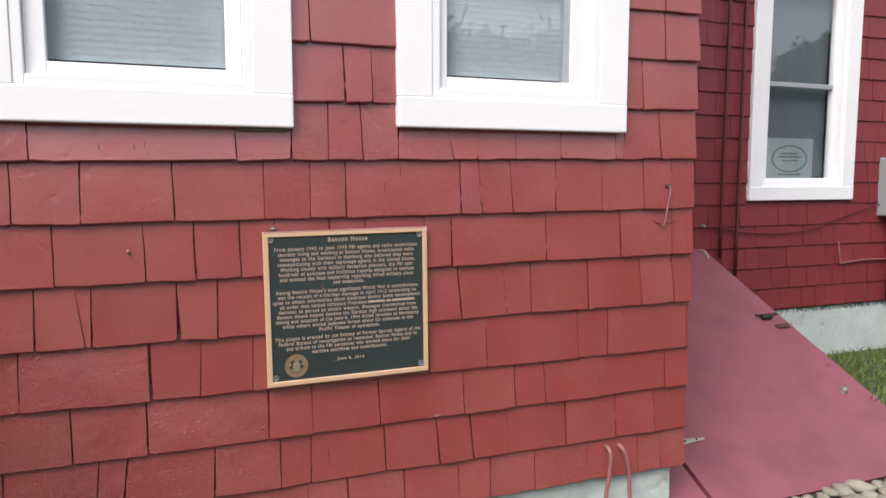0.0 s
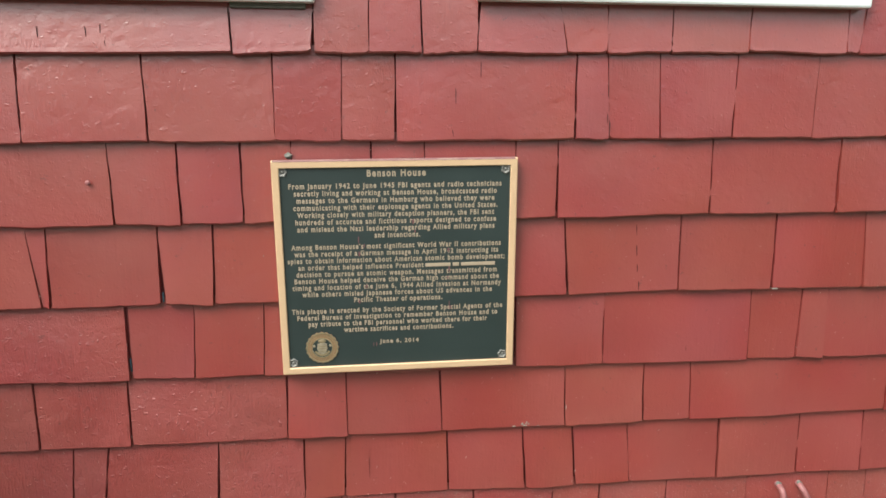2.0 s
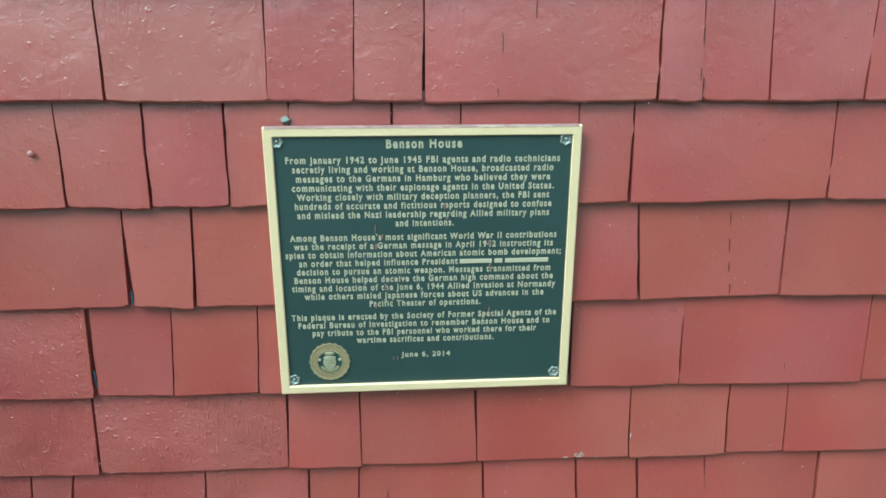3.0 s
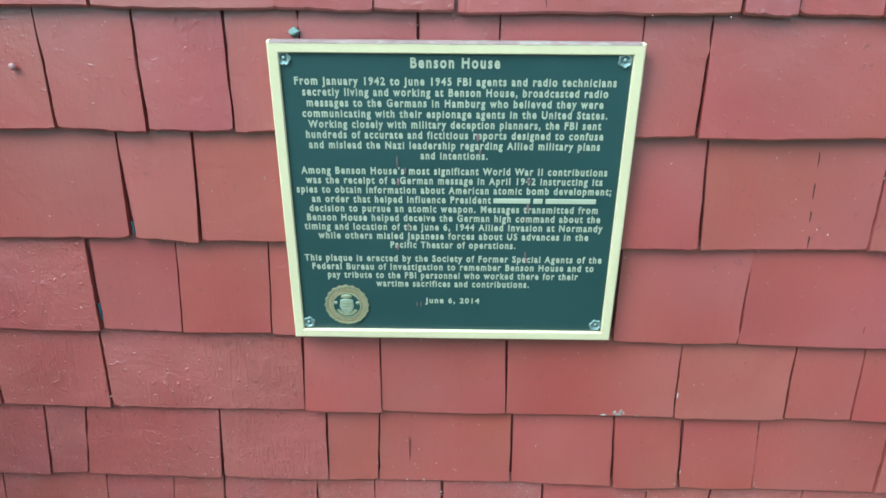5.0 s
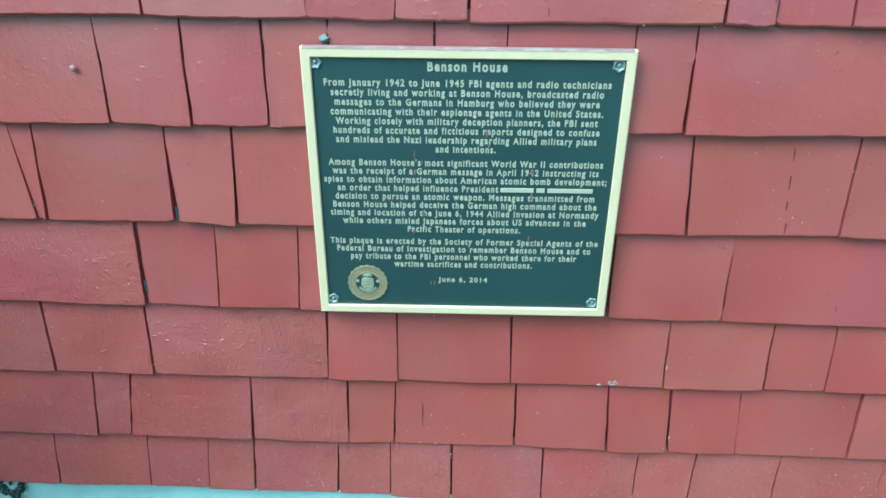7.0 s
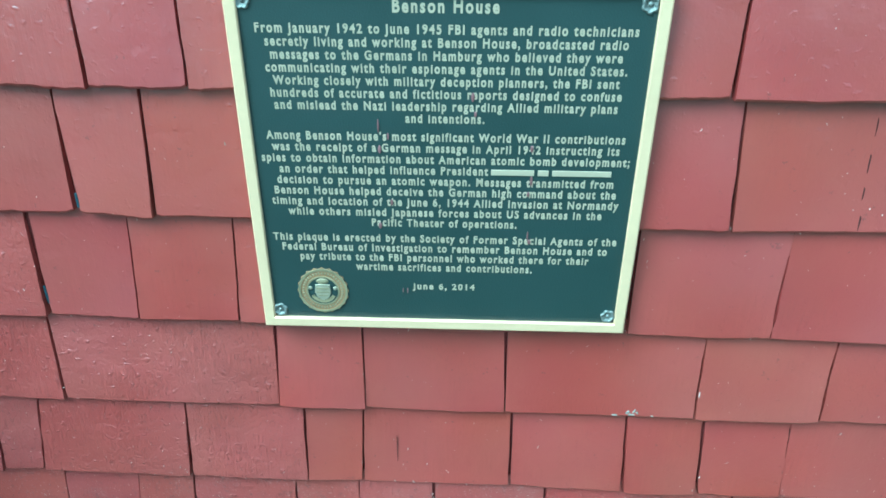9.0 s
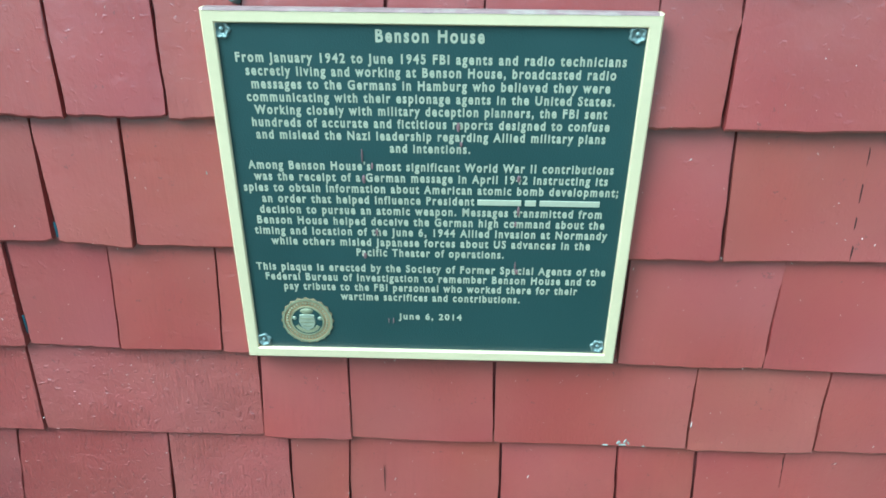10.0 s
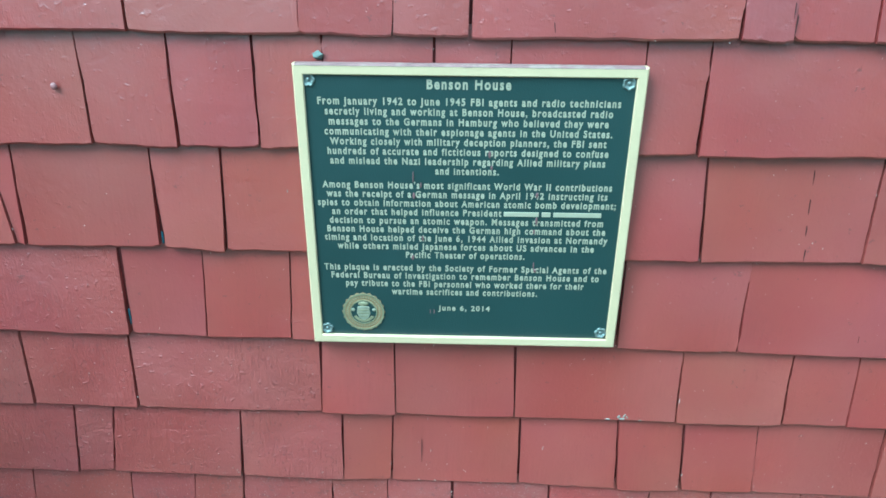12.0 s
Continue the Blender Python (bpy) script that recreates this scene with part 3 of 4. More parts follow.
bmesh.ops.recalc_face_normals(bm, faces=bm.faces)
under(part("paint_smear", bm, m_smear, None, "dull red paint smeared along the top edge"), plaque)

FACE = -0.034
XH, CAPH = 0.455, 0.70  # heights of small and capital letters of the built-in font


def line_mesh(text, width, height, bars=()):
    """A line of raised letters, centred, fitted to a width; words in bars become plain bars. Local x, z."""
    curve = bpy.data.curves.new("line", "FONT")
    curve.body = text
    curve.size = 1.0
    curve.align_x = "CENTER"
    curve.resolution_u = 3
    curve.offset = 0.033
    curve.extrude = 0.09
    curve.space_character = 1.30
    ob = new("line", curve)
    deps = bpy.context.evaluated_depsgraph_get()
    me = bpy.data.meshes.new_from_object(ob.evaluated_get(deps))
    bpy.data.objects.remove(ob)
    co = np.empty(len(me.vertices) * 3)
    me.vertices.foreach_get("co", co)
    co = co.reshape(-1, 3)
    x0, x1 = co[:, 0].min(), co[:, 0].max()
    k = width / (x1 - x0)
    out = np.empty_like(co)
    out[:, 0] = (co[:, 0] - (x0 + x1) / 2) * k
    out[:, 1] = -co[:, 2] * height * 0.25
    # taller small letters, as in a narrow grotesque
    y, tall = co[:, 1], XH * 1.14
    out[:, 2] = np.where(y < XH, np.where(y < 0, y, y * 1.14), tall + (y - XH) * (CAPH - tall) / (CAPH - XH)) * height / 0.72
    me.vertices.foreach_set("co", out.ravel())
    me.update()
    return me


def inscription(text, width, z, height, bar=0):
    """Letters on the plaque at height z; the last part, of a share bar of the width, is plain bars."""
    if not bar:
        me = line_mesh(text, width, height)
        me.materials.append(m_letter)
        ob = new("inscription_line", me)
        ob.location = (PX + 0.281, FACE - 0.0002, PZ + z - height * 0.42)
        return under(ob, plaque)
    me = line_mesh(text, width * (1 - bar) - 0.004, height)
    me.materials.append(m_letter)
    ob = new("inscription_line", me)
    ob.location = (PX + 0.281 - width * bar / 2 - 0.002, FACE - 0.0002, PZ + z - height * 0.42)
    under(ob, plaque)
    x = PX + 0.281 + width / 2 - width * bar
    for share in (0.36, 0.09, 0.49):
        w = width * bar * share
        under(block("name_bar", m_letter, None, x, x + w, FACE - 0.0016, FACE + 0.001, PZ + z - height * 0.36, PZ + z + height * 0.34, 0.0005), plaque)
        x += w + width * bar * 0.03
    return ob


CAP = 0.0116
inscription("Benson House", 0.135, 0.4795, 0.0150)
LINES = [
    ("From January 1942 to June 1945 FBI agents and radio technicians", 0.4900),
    ("secretly living and working at Benson House, broadcasted radio", 0.4680),
    ("messages to the Germans in Hamburg who believed they were", 0.4570),
    ("communicating with their espionage agents in the United States.", 0.4730),
    ("Working closely with military deception planners, the FBI sent", 0.4570),
    ("hundreds of accurate and fictitious reports designed to confuse", 0.4670),
    ("and mislead the Nazi leadership regarding Allied military plans", 0.4600),
    ("and intentions.", 0.1070),
]
for i, (text, w) in enumerate(LINES):
    inscription(text, w, 0.4520 - 0.01655 * i, CAP)
LINES = [
    ("Among Benson House's most significant World War II contributions", 0.4920),
    ("was the receipt of a German message in April 1942 instructing its", 0.4800),
    ("spies to obtain information about American atomic bomb development;", 0.5120),
    ("an order that helped influence President", 0.4650),
    ("decision to pursue an atomic weapon. Messages transmitted from", 0.4750),
    ("Benson House helped deceive the German high command about the", 0.4860),
    ("timing and location of the June 6, 1944 Allied Invasion at Normandy", 0.4970),
    ("while others misled Japanese forces about US advances in the", 0.4530),
    ("Pacific Theater of operations.", 0.2110),
]
for i, (text, w) in enumerate(LINES):
    inscription(text, w, 0.3105 - 0.0162 * i, CAP, 0.36 if i == 3 else 0)
LINES = [
    ("This plaque is erected by the Society of Former Special Agents of the", 0.5060),
    ("Federal Bureau of Investigation to remember Benson House and to", 0.4820),
    ("pay tribute to the FBI personnel who worked there for their", 0.4310),
    ("wartime sacrifices and contributions.", 0.2650),
]
for i, (text, w) in enumerate(LINES):
    inscription(text, w, 0.1555 - 0.0161 * i, CAP)
inscription("June 6, 2014", 0.0950, 0.0745, 0.0100)


def seal(cx, cz, r):
    """A scalloped disc with a rope ring and a plain shield on a dark field."""
    bm = bmesh.new()
    n = 80
    rim = [bm.verts.new((cx + r * (1 + 0.035 * math.cos(20 * a * math.tau / n)) * math.cos(a * math.tau / n), FACE - 0.002, cz + r * (1 + 0.035 * math.cos(20 * a * math.tau / n)) * math.sin(a * math.tau / n))) for a in range(n)]
    back = [bm.verts.new((v.co.x, FACE + 0.001, v.co.z)) for v in rim]
    bm.faces.new(rim)
    for i in range(n):
        bm.faces.new((rim[i], back[i], back[(i + 1) % n], rim[(i + 1) % n]))
    bmesh.ops.recalc_face_normals(bm, faces=bm.faces)
    disc = under(part("seal", bm, m_bronze, None, "bronze scalloped seal with a plain shield"), plaque)

    def ring(name, ra, rb, off, m, flat=0.0):
        bm = bmesh.new()
        vs = []
        for a in range(48):
            t = a * math.tau / 48
            vs.append([bm.verts.new((cx + q * math.cos(t), FACE - o, cz + q * math.sin(t))) for q, o in ((ra, 0.002), (ra, off), (rb, off), (rb, 0.002))])
        for a in range(48):
            p, q = vs[a], vs[(a + 1) % 48]
            for k in range(3):
                bm.faces.new((p[k], q[k], q[k + 1], p[k + 1]))
        bmesh.ops.recalc_face_normals(bm, faces=bm.faces)
        return under(part(name, bm, m, None), disc)
    ring("seal_ring", 0.90 * r, r * 0.985, 0.0032, m_verdigris)
    ring("seal_ring", 0.60 * r, 0.66 * r, 0.0034, m_verdigris)
    bm = bmesh.new()
    bmesh.ops.create_circle(bm, cap_ends=True, segments=40, radius=0.60 * r, matrix=Matrix.Translation((cx, FACE - 0.0023, cz)) @ Matrix.Rotation(math.pi / 2, 4, "X"))
    under(part("seal_field", bm, m_green, None), disc)
    bm = bmesh.new()
    prof = [(-0.27, 0.26), (0.0, 0.32), (0.27, 0.26), (0.31, -0.06), (0.22, -0.28), (0.0, -0.42), (-0.22, -0.28), (-0.31, -0.06)]
    f = [bm.verts.new((cx + r * x, FACE - 0.0042, cz + r * z)) for x, z in prof]
    b = [bm.verts.new((cx + r * x * 1.08, FACE - 0.0022, cz + r * z * 1.08)) for x, z in prof]
    bm.faces.new(f)
    for i in range(8):
        bm.faces.new((f[i], b[i], b[(i + 1) % 8], f[(i + 1) % 8]))
    bmesh.ops.recalc_face_normals(bm, faces=bm.faces)
    under(part("seal_shield", bm, m_pale_bronze, None), disc)
    for z0, z1, xa, xb in ((0.10, 0.16, -0.25, 0.25), (-0.06, -0.01, -0.26, 0.26), (-0.22, -0.18, -0.18, 0.18)):
        under(block("seal_band", m_verdigris, None, cx + xa * r, cx + xb * r, FACE - 0.0047, FACE - 0.004, cz + z0 * r, cz + z1 * r), disc)
    bm = bmesh.new()
    bmesh.ops.create_uvsphere(bm, u_segments=12, v_segments=8, radius=1, matrix=Matrix.LocRotScale((cx, FACE - 0.0025, cz + 0.44 * r), None, (0.26 * r, 0.002, 0.13 * r)))
    under(part("seal_crest", bm, m_verdigris, None, smooth=True), disc)
    for sx in (-0.5, 0.5):
        bm = bmesh.new()
        bmesh.ops.create_uvsphere(bm, u_segments=8, v_segments=6, radius=1, matrix=Matrix.LocRotScale((cx + sx * r, FACE - 0.0025, cz + 0.12 * r), None, (0.09 * r, 0.0015, 0.09 * r)))
        under(part("seal_stud", bm, m_pale_bronze, None, smooth=True), disc)
    bm = bmesh.new()
    arc = []
    for a in range(13):
        t = math.radians(205 + 130 * a / 12)
        arc.append([bm.verts.new((cx + q * r * math.cos(t), FACE - o, cz + q * r * math.sin(t))) for q, o in ((0.40, 0.0022), (0.42, 0.0036), (0.54, 0.0036), (0.56, 0.0022))])
    for p, q in zip(arc, arc[1:]):
        for k in range(3):
            bm.faces.new((p[k], q[k], q[k + 1], p[k + 1]))
    bmesh.ops.recalc_face_normals(bm, faces=bm.faces)
    under(part("seal_scroll", bm, m_verdigris, None), disc)
    bm = bmesh.new()
    for a in range(40):
        t = a * math.tau / 40
        bmesh.ops.create_uvsphere(bm, u_segments=6, v_segments=4, radius=1, matrix=Matrix.LocRotScale((cx + 0.78 * r * math.cos(t), FACE - 0.002, cz + 0.78 * r * math.sin(t)), Euler((0, math.pi / 2 - t, 0)), (0.034 * r, 0.0012, 0.06 * r)))
    under(part("seal_beads", bm, m_verdigris, None, "raised beads round the seal", smooth=True), disc)


seal(PX + 0.0955, PZ + 0.0650, 0.0385)


def rosette(x, z, turn):
    """A six-lobed bolt cover: a scalloped, rounded ring, hollow inside, with a small dome in the hollow."""
    bm = bmesh.new()
    n, rings = 48, []
    for a in range(n):
        t = a * math.tau / n
        lobe = abs(math.cos(3 * (t - turn)))
        out = 0.0094 + 0.0022 * lobe
        col = []
        for share, off in ((1.0, -0.0006), (0.99, 0.0016), (0.88, 0.0030 + 0.0005 * lobe), (0.74, 0.0030), (0.60, 0.0016), (0.52, 0.0003)):
            col.append(bm.verts.new((x + out * share * math.cos(t), FACE - off, z + out * share * math.sin(t))))
        rings.append(col)
    for p, q in zip(rings, rings[1:] + rings[:1]):
        for k in range(5):
            bm.faces.new((p[k], q[k], q[k + 1], p[k + 1]))
    bm.faces.new([c[5] for c in rings])
    bmesh.ops.create_uvsphere(bm, u_segments=12, v_segments=8, radius=1, matrix=Matrix.LocRotScale((x, FACE - 0.0008, z + 0.0006), None, (0.0034, 0.0026, 0.0034)))
    bmesh.ops.recalc_face_normals(bm, faces=bm.faces)
    under(part("rosette_bolt", bm, m_steel, None, "weathered flower-shaped bolt head", smooth=True), plaque)


for x, z, a in ((0.0235, 0.4855, 0), (0.535, 0.4855, 0.5), (0.536, 0.0290, 0.9), (0.0258, 0.0285, 0.3)):
    rosette(PX + x, PZ + z, a)

# dried red paint on the plaque face
for x, z, h, w in ((0.190, 1.106, 0.020, 0.0022), (0.203, 1.092, 0.010, 0.0030), (0.191, 1.073, 0.012, 0.0050), (0.318, 1.147, 0.013, 0.0050),
                   (0.322, 1.124, 0.008, 0.004), (0.401, 1.077, 0.010, 0.005), (0.403, 1.030, 0.015, 0.0040), (0.400, 1.010, 0.008, 0.004),
                   (0.206, 0.994, 0.010, 0.004), (0.188, 0.957, 0.010, 0.005), (0.403, 0.944, 0.016, 0.0020), (0.406, 0.935, 0.008, 0.005),
                   (0.219, 0.848, 0.009, 0.0018), (0.226, 0.848, 0.010, 0.0018)):
    bm = bmesh.new()
    bmesh.ops.create_uvsphere(bm, u_segments=10, v_segments=8, radius=1, matrix=Matrix.LocRotScale((PX + x, FACE - 0.0012, z), None, (w * 0.5, 0.0014, h * 0.5)))
    under(part("paint_drip", bm, m_drip, None, "dried red paint drip", smooth=True), plaque)

plaque.location = (PX + PW / 2 + 0.0083, -0.025, 0.7730)
plaque.rotation_euler = (0, radians(-0.6), 0)
plaque.scale = (1.010, 1.0, 1.0225)

# ---- small things on the main wall ----
nail = tagged(empty("wire_hook", 1.617, -0.03, 1.436), "nail with a hanging bent wire painted pink", "hook")
under(tube("nail", [(1.617, -0.005, 1.436), (1.617, -0.031, 1.438)], 0.0095, m_rust), nail)
under(tube("rub_mark", [(1.550, -0.0165, 1.298), (1.577, -0.0172, 1.286), (1.607, -0.0172, 1.282), (1.637, -0.0172, 1.285), (1.665, -0.0165, 1.293)], 0.0012, m_split), nail)
under(tube("wire", [(1.617, -0.030, 1.440), (1.620, -0.034, 1.416), (1.611, -0.030, 1.346), (1.603, -0.028, 1.291), (1.601, -0.022, 1.274), (1.594, -0.018, 1.281)], 0.0035, m_cable), nail)
for a in ([(1.357, 0.0, 0.368), (1.357, -0.035, 0.364), (1.360, -0.045, 0.326), (1.354, -0.040, 0.236), (1.342, -0.040, 0.146), (1.332, -0.06, 0.000)],
          [(1.420, 0.0, 0.368), (1.420, -0.030, 0.364), (1.435, -0.042, 0.331), (1.452, -0.042, 0.256), (1.460, -0.040, 0.156), (1.472, -0.06, 0.000)]):
    tagged(tube("cable", a, 0.0085, m_cable), "pink painted cable coming out of the shingles", "cable", group="cables by the corner")
for x, z in ((1.357, 0.372), (1.420, 0.371)):
    bm = bmesh.new()
    bmesh.ops.create_icosphere(bm, subdivisions=2, radius=0.009, matrix=Matrix.LocRotScale((x, -0.017, z), None, (1.0, 0.5, 1.0)))
    for v in bm.verts:
        v.co += 0.004 * noise.noise_vector(v.co * 90)
    tagged(part("cable_seal", bm, m_moss), "dab of old caulk where a cable enters", "caulk", group="cables by the corner")
bm = bmesh.new()
bmesh.ops.create_uvsphere(bm, u_segments=10, v_segments=6, radius=0.006, matrix=Matrix.LocRotScale((-0.404, -0.019, 1.243), None, (1, 0.7, 1)))
tagged(part("nail_head", bm, m_cable), "painted nail head in a shingle", "nail")
bm = bmesh.new()
bmesh.ops.create_icosphere(bm, subdivisions=3, radius=0.0072, matrix=Matrix.LocRotScale((0.038, -0.011, 1.302), None, (1.2, 0.45, 0.95)))
for v in bm.verts:
    v.co += 0.005 * noise.noise_vector(v.co * 120)
tagged(part("caulk_dab", bm, m_moss, smooth=True), "grey-green dab of caulk above the plaque", "caulk")

# ---- wing wall: conduits, wires, meter ----
# conduits are wall red; the darker colour holds their shadow
for x, zb, zt, lean in ((3.570, 0.86, 3.3, 0.002), (3.723, 0.72, 3.3, 0.002)):
    ob = tagged(empty("conduit", x, FAR - 0.03, zb), "wall-red conduit down the wing wall, darkened for its shadow", "conduit", group="conduits on the wing")
    under(tube("pipe", [(x + lean * (zt - zb), FAR - 0.04, zt), (x, FAR - 0.04, zb)], 0.014, m_wire), ob)
ob = tagged(empty("wall_wire", 3.409, FAR - 0.03, 1.105), "dark wire slung along the wing wall from an insulator", "wire")
under(tube("strand", [(3.412, FAR - 0.04, 1.106), (3.557, FAR - 0.03, 1.094), (3.838, FAR - 0.03, 1.050), (4.144, FAR - 0.03, 1.036), (4.462, FAR - 0.03, 1.056), (4.824, FAR - 0.03, 1.151), (5.10, FAR - 0.03, 1.222), (5.25, FAR - 0.03, 1.25)], 0.006, m_wire), ob)
under(tube("insulator", [(3.409, FAR - 0.005, 1.108), (3.409, FAR - 0.05, 1.108)], 0.013, m_moss), ob)
ob = tagged(tube("drop_cable", [(4.81, FAR - 0.02, 0.95), (4.82, FAR - 0.022, 0.88), (4.838, FAR - 0.025, 0.775), (4.88, FAR - 0.025, 0.770), (5.079, FAR - 0.025, 0.786), (5.42, FAR - 0.025, 0.783)], 0.006, m_cable), "pinkish cable stapled low on the wing wall", "cable")
meter = tagged(empty("meter_box", 5.38, FAR - 0.06, 1.15), "grey painted metal meter box on the wing wall", "meter box")
housing = under(block("housing", m_grey, None, 5.237, 5.54, FAR - 0.13, FAR - 0.002, 1.150, 1.636, 0.012), meter)
block("cover", m_grey, housing, 5.257, 5.52, FAR - 0.138, FAR - 0.131, 1.185, 1.60, 0.004)
under(tube("conduit_pipe", [(5.40, FAR - 0.05, 1.16), (5.40, FAR - 0.05, 0.80), (5.40, FAR - 0.05, 0.44)], 0.03, m_black), meter)

# ---- stones and grass by the hatch ----
rng = random.Random(5)
i = 0
for row in range(4):
    x = 1.9 + rng.random() * 0.05
    while x < 3.3:
        r = rng.uniform(0.034, 0.062)
        bm = bmesh.new()
        bmesh.ops.create_icosphere(bm, subdivisions=2, radius=1)
        for v in bm.verts:
            v.co *= 1 + 0.38 * noise.noise(v.co * 1.5 + Vector((i * 3.1, 0, 0))) + 0.08 * noise.noise(v.co * 6 + Vector((0, i * 2.3, 0)))
        ob = part("border_stone", bm, m_stone, None, smooth=True)
        ob.matrix_basis = Matrix.LocRotScale((x, -0.105 - 0.075 * row + rng.uniform(-0.012, 0.012), 0.010 + rng.uniform(-0.004, 0.006)), Euler((0, 0, rng.uniform(0, 6))), (r, r * 0.72, r * 0.50))
        tagged(ob, "pale rounded border stone in front of the hatch", "stone", group="border stones")
        x += r * 1.85
        i += 1

verts, faces = [], []
for _ in range(9000):
    x, y = rng.uniform(3.5, 6.9), rng.uniform(0.2, FAR - 0.02)
    h, w, a = rng.uniform(0.015, 0.06), rng.uniform(0.003, 0.006), rng.uniform(0, math.tau)
    dx, dy = math.cos(a), math.sin(a)
    lean = rng.uniform(0, 0.06)
    k = len(verts)
    verts += [(x - w * dx, y - w * dy, -0.01), (x + w * dx, y + w * dy, -0.01), (x + lean * dy * 0.5 + w * 0.6 * dx, y - lean * dx * 0.5, h * 0.6), (x + lean * dy, y - lean * dx, h)]
    faces += [(k, k + 1, k + 2), (k, k + 2, k + 3)]
me = bpy.data.meshes.new("grass")
me.from_pydata(verts, [], faces)
me.materials.append(m_grass)
tagged(new("grass", me), "short green grass beside the foundation", "grass", kind="stuff")


# ---- trees across the yard, behind the camera: they show in the panes ----
def tree(x, y, h, seed):
    r = random.Random(seed)
    ob = tagged(empty("tree", x, y, 0), "leafy green broadleaf tree across the yard", "tree", group="trees across the yard")
    bm = bmesh.new()
    limbs = [(Vector((0, 0, -0.1)), Vector((0.1, 0.1, h * 0.55)), 0.22, 0.12)]
    tips = []
    for _ in range(7):
        a = r.uniform(0, math.tau)
        p = Vector((0.05, 0.05, h * r.uniform(0.3, 0.55)))
        q = p + Vector((math.cos(a), math.sin(a), r.uniform(0.5, 1.2))) * h * 0.22
        limbs.append((p, q, 0.09, 0.03)); tips.append(q)
    tips.append(Vector((0.1, 0.1, h * 0.8)))
    for p, q, r0, r1 in limbs:
        d = q - p
        bmesh.ops.create_cone(bm, segments=8, radius1=r0, radius2=r1, depth=d.length, cap_ends=True, matrix=Matrix.Translation((p + q) / 2) @ d.to_track_quat("Z", "Y").to_matrix().to_4x4())
    part("trunk", bm, m_bark, ob)
    vs, fs = [], []
    for tip in tips:
        for _ in range(850):
            c = tip + Vector((r.gauss(0, 1), r.gauss(0, 1), r.gauss(0, 0.8))) * h * 0.10
            m = Euler((r.uniform(0, 6), r.uniform(0, 6), r.uniform(0, 6))).to_matrix()
            s = r.uniform(0.12, 0.30)
            k = len(vs)
            vs += [tuple(c + m @ Vector(p) * s) for p in ((-1, 0, 0), (0, -0.5, 0.1), (1, 0, 0), (0, 0.5, 0.1))]
            fs.append((k, k + 1, k + 2, k + 3))
    me = bpy.data.meshes.new("crown")
    me.from_pydata(vs, [], fs)
    me.materials.append(m_leaf)
    new("crown", me).parent = ob


trng = random.Random(3)
for k in range(22):
    tree(-21 + 2.9 * k + trng.uniform(-0.6, 0.6), -19 + trng.uniform(-2.5, 2.0), trng.uniform(6.0, 7.8) * (0.86 if 9 <= k <= 11 else 1.0 if k > 13 else 1.0), 20 + k)

# ---- shingles ----
srng = random.Random(11)


LAID = []


def front(x, z):
    """How far the face of the main wall stands out at x, z."""
    best = 0.0
    for a, b, zz, h, thick in LAID:
        v = (z - zz) / h
        if a <= x <= b and 0 <= v <= 1:
            best = min(best, -(thick * (1 - v) + 0.0035 * v))
    return best


def seam_edge(r, kind, lean):
    """The run of one joint: its slant, its wander, how far it opens by the share of the height, and where paint bridges it.
    kind: "o" stands open, "c" is nearly closed, (gap, taper) is a wide one."""
    slant, seed, taper = lean + r.uniform(-0.001, 0.001), r.uniform(0, 99), r.uniform(-0.6, 0.6)
    wide = kind not in ("o", "c")
    gap = r.uniform(0.0018, 0.0030) if kind == "o" else r.uniform(0.0011, 0.0018)
    if wide:
        gap, taper = kind

    def at(v):
        mid = slant * v + 0.0018 * noise.noise(Vector((seed, v * 3.1, 0))) + 0.0007 * noise.noise(Vector((seed, v * 13.0, 3)))
        g = gap * max(0.12, 1 + taper * (0.5 - v) * 1.6 + 0.6 * noise.noise(Vector((seed, v * 6.0, 7))))
        if not wide and noise.noise(Vector((seed, v * 5.5, 31))) > (0.45 if kind == "o" else 0.30):
            g *= 0.06
        return mid, g
    return at


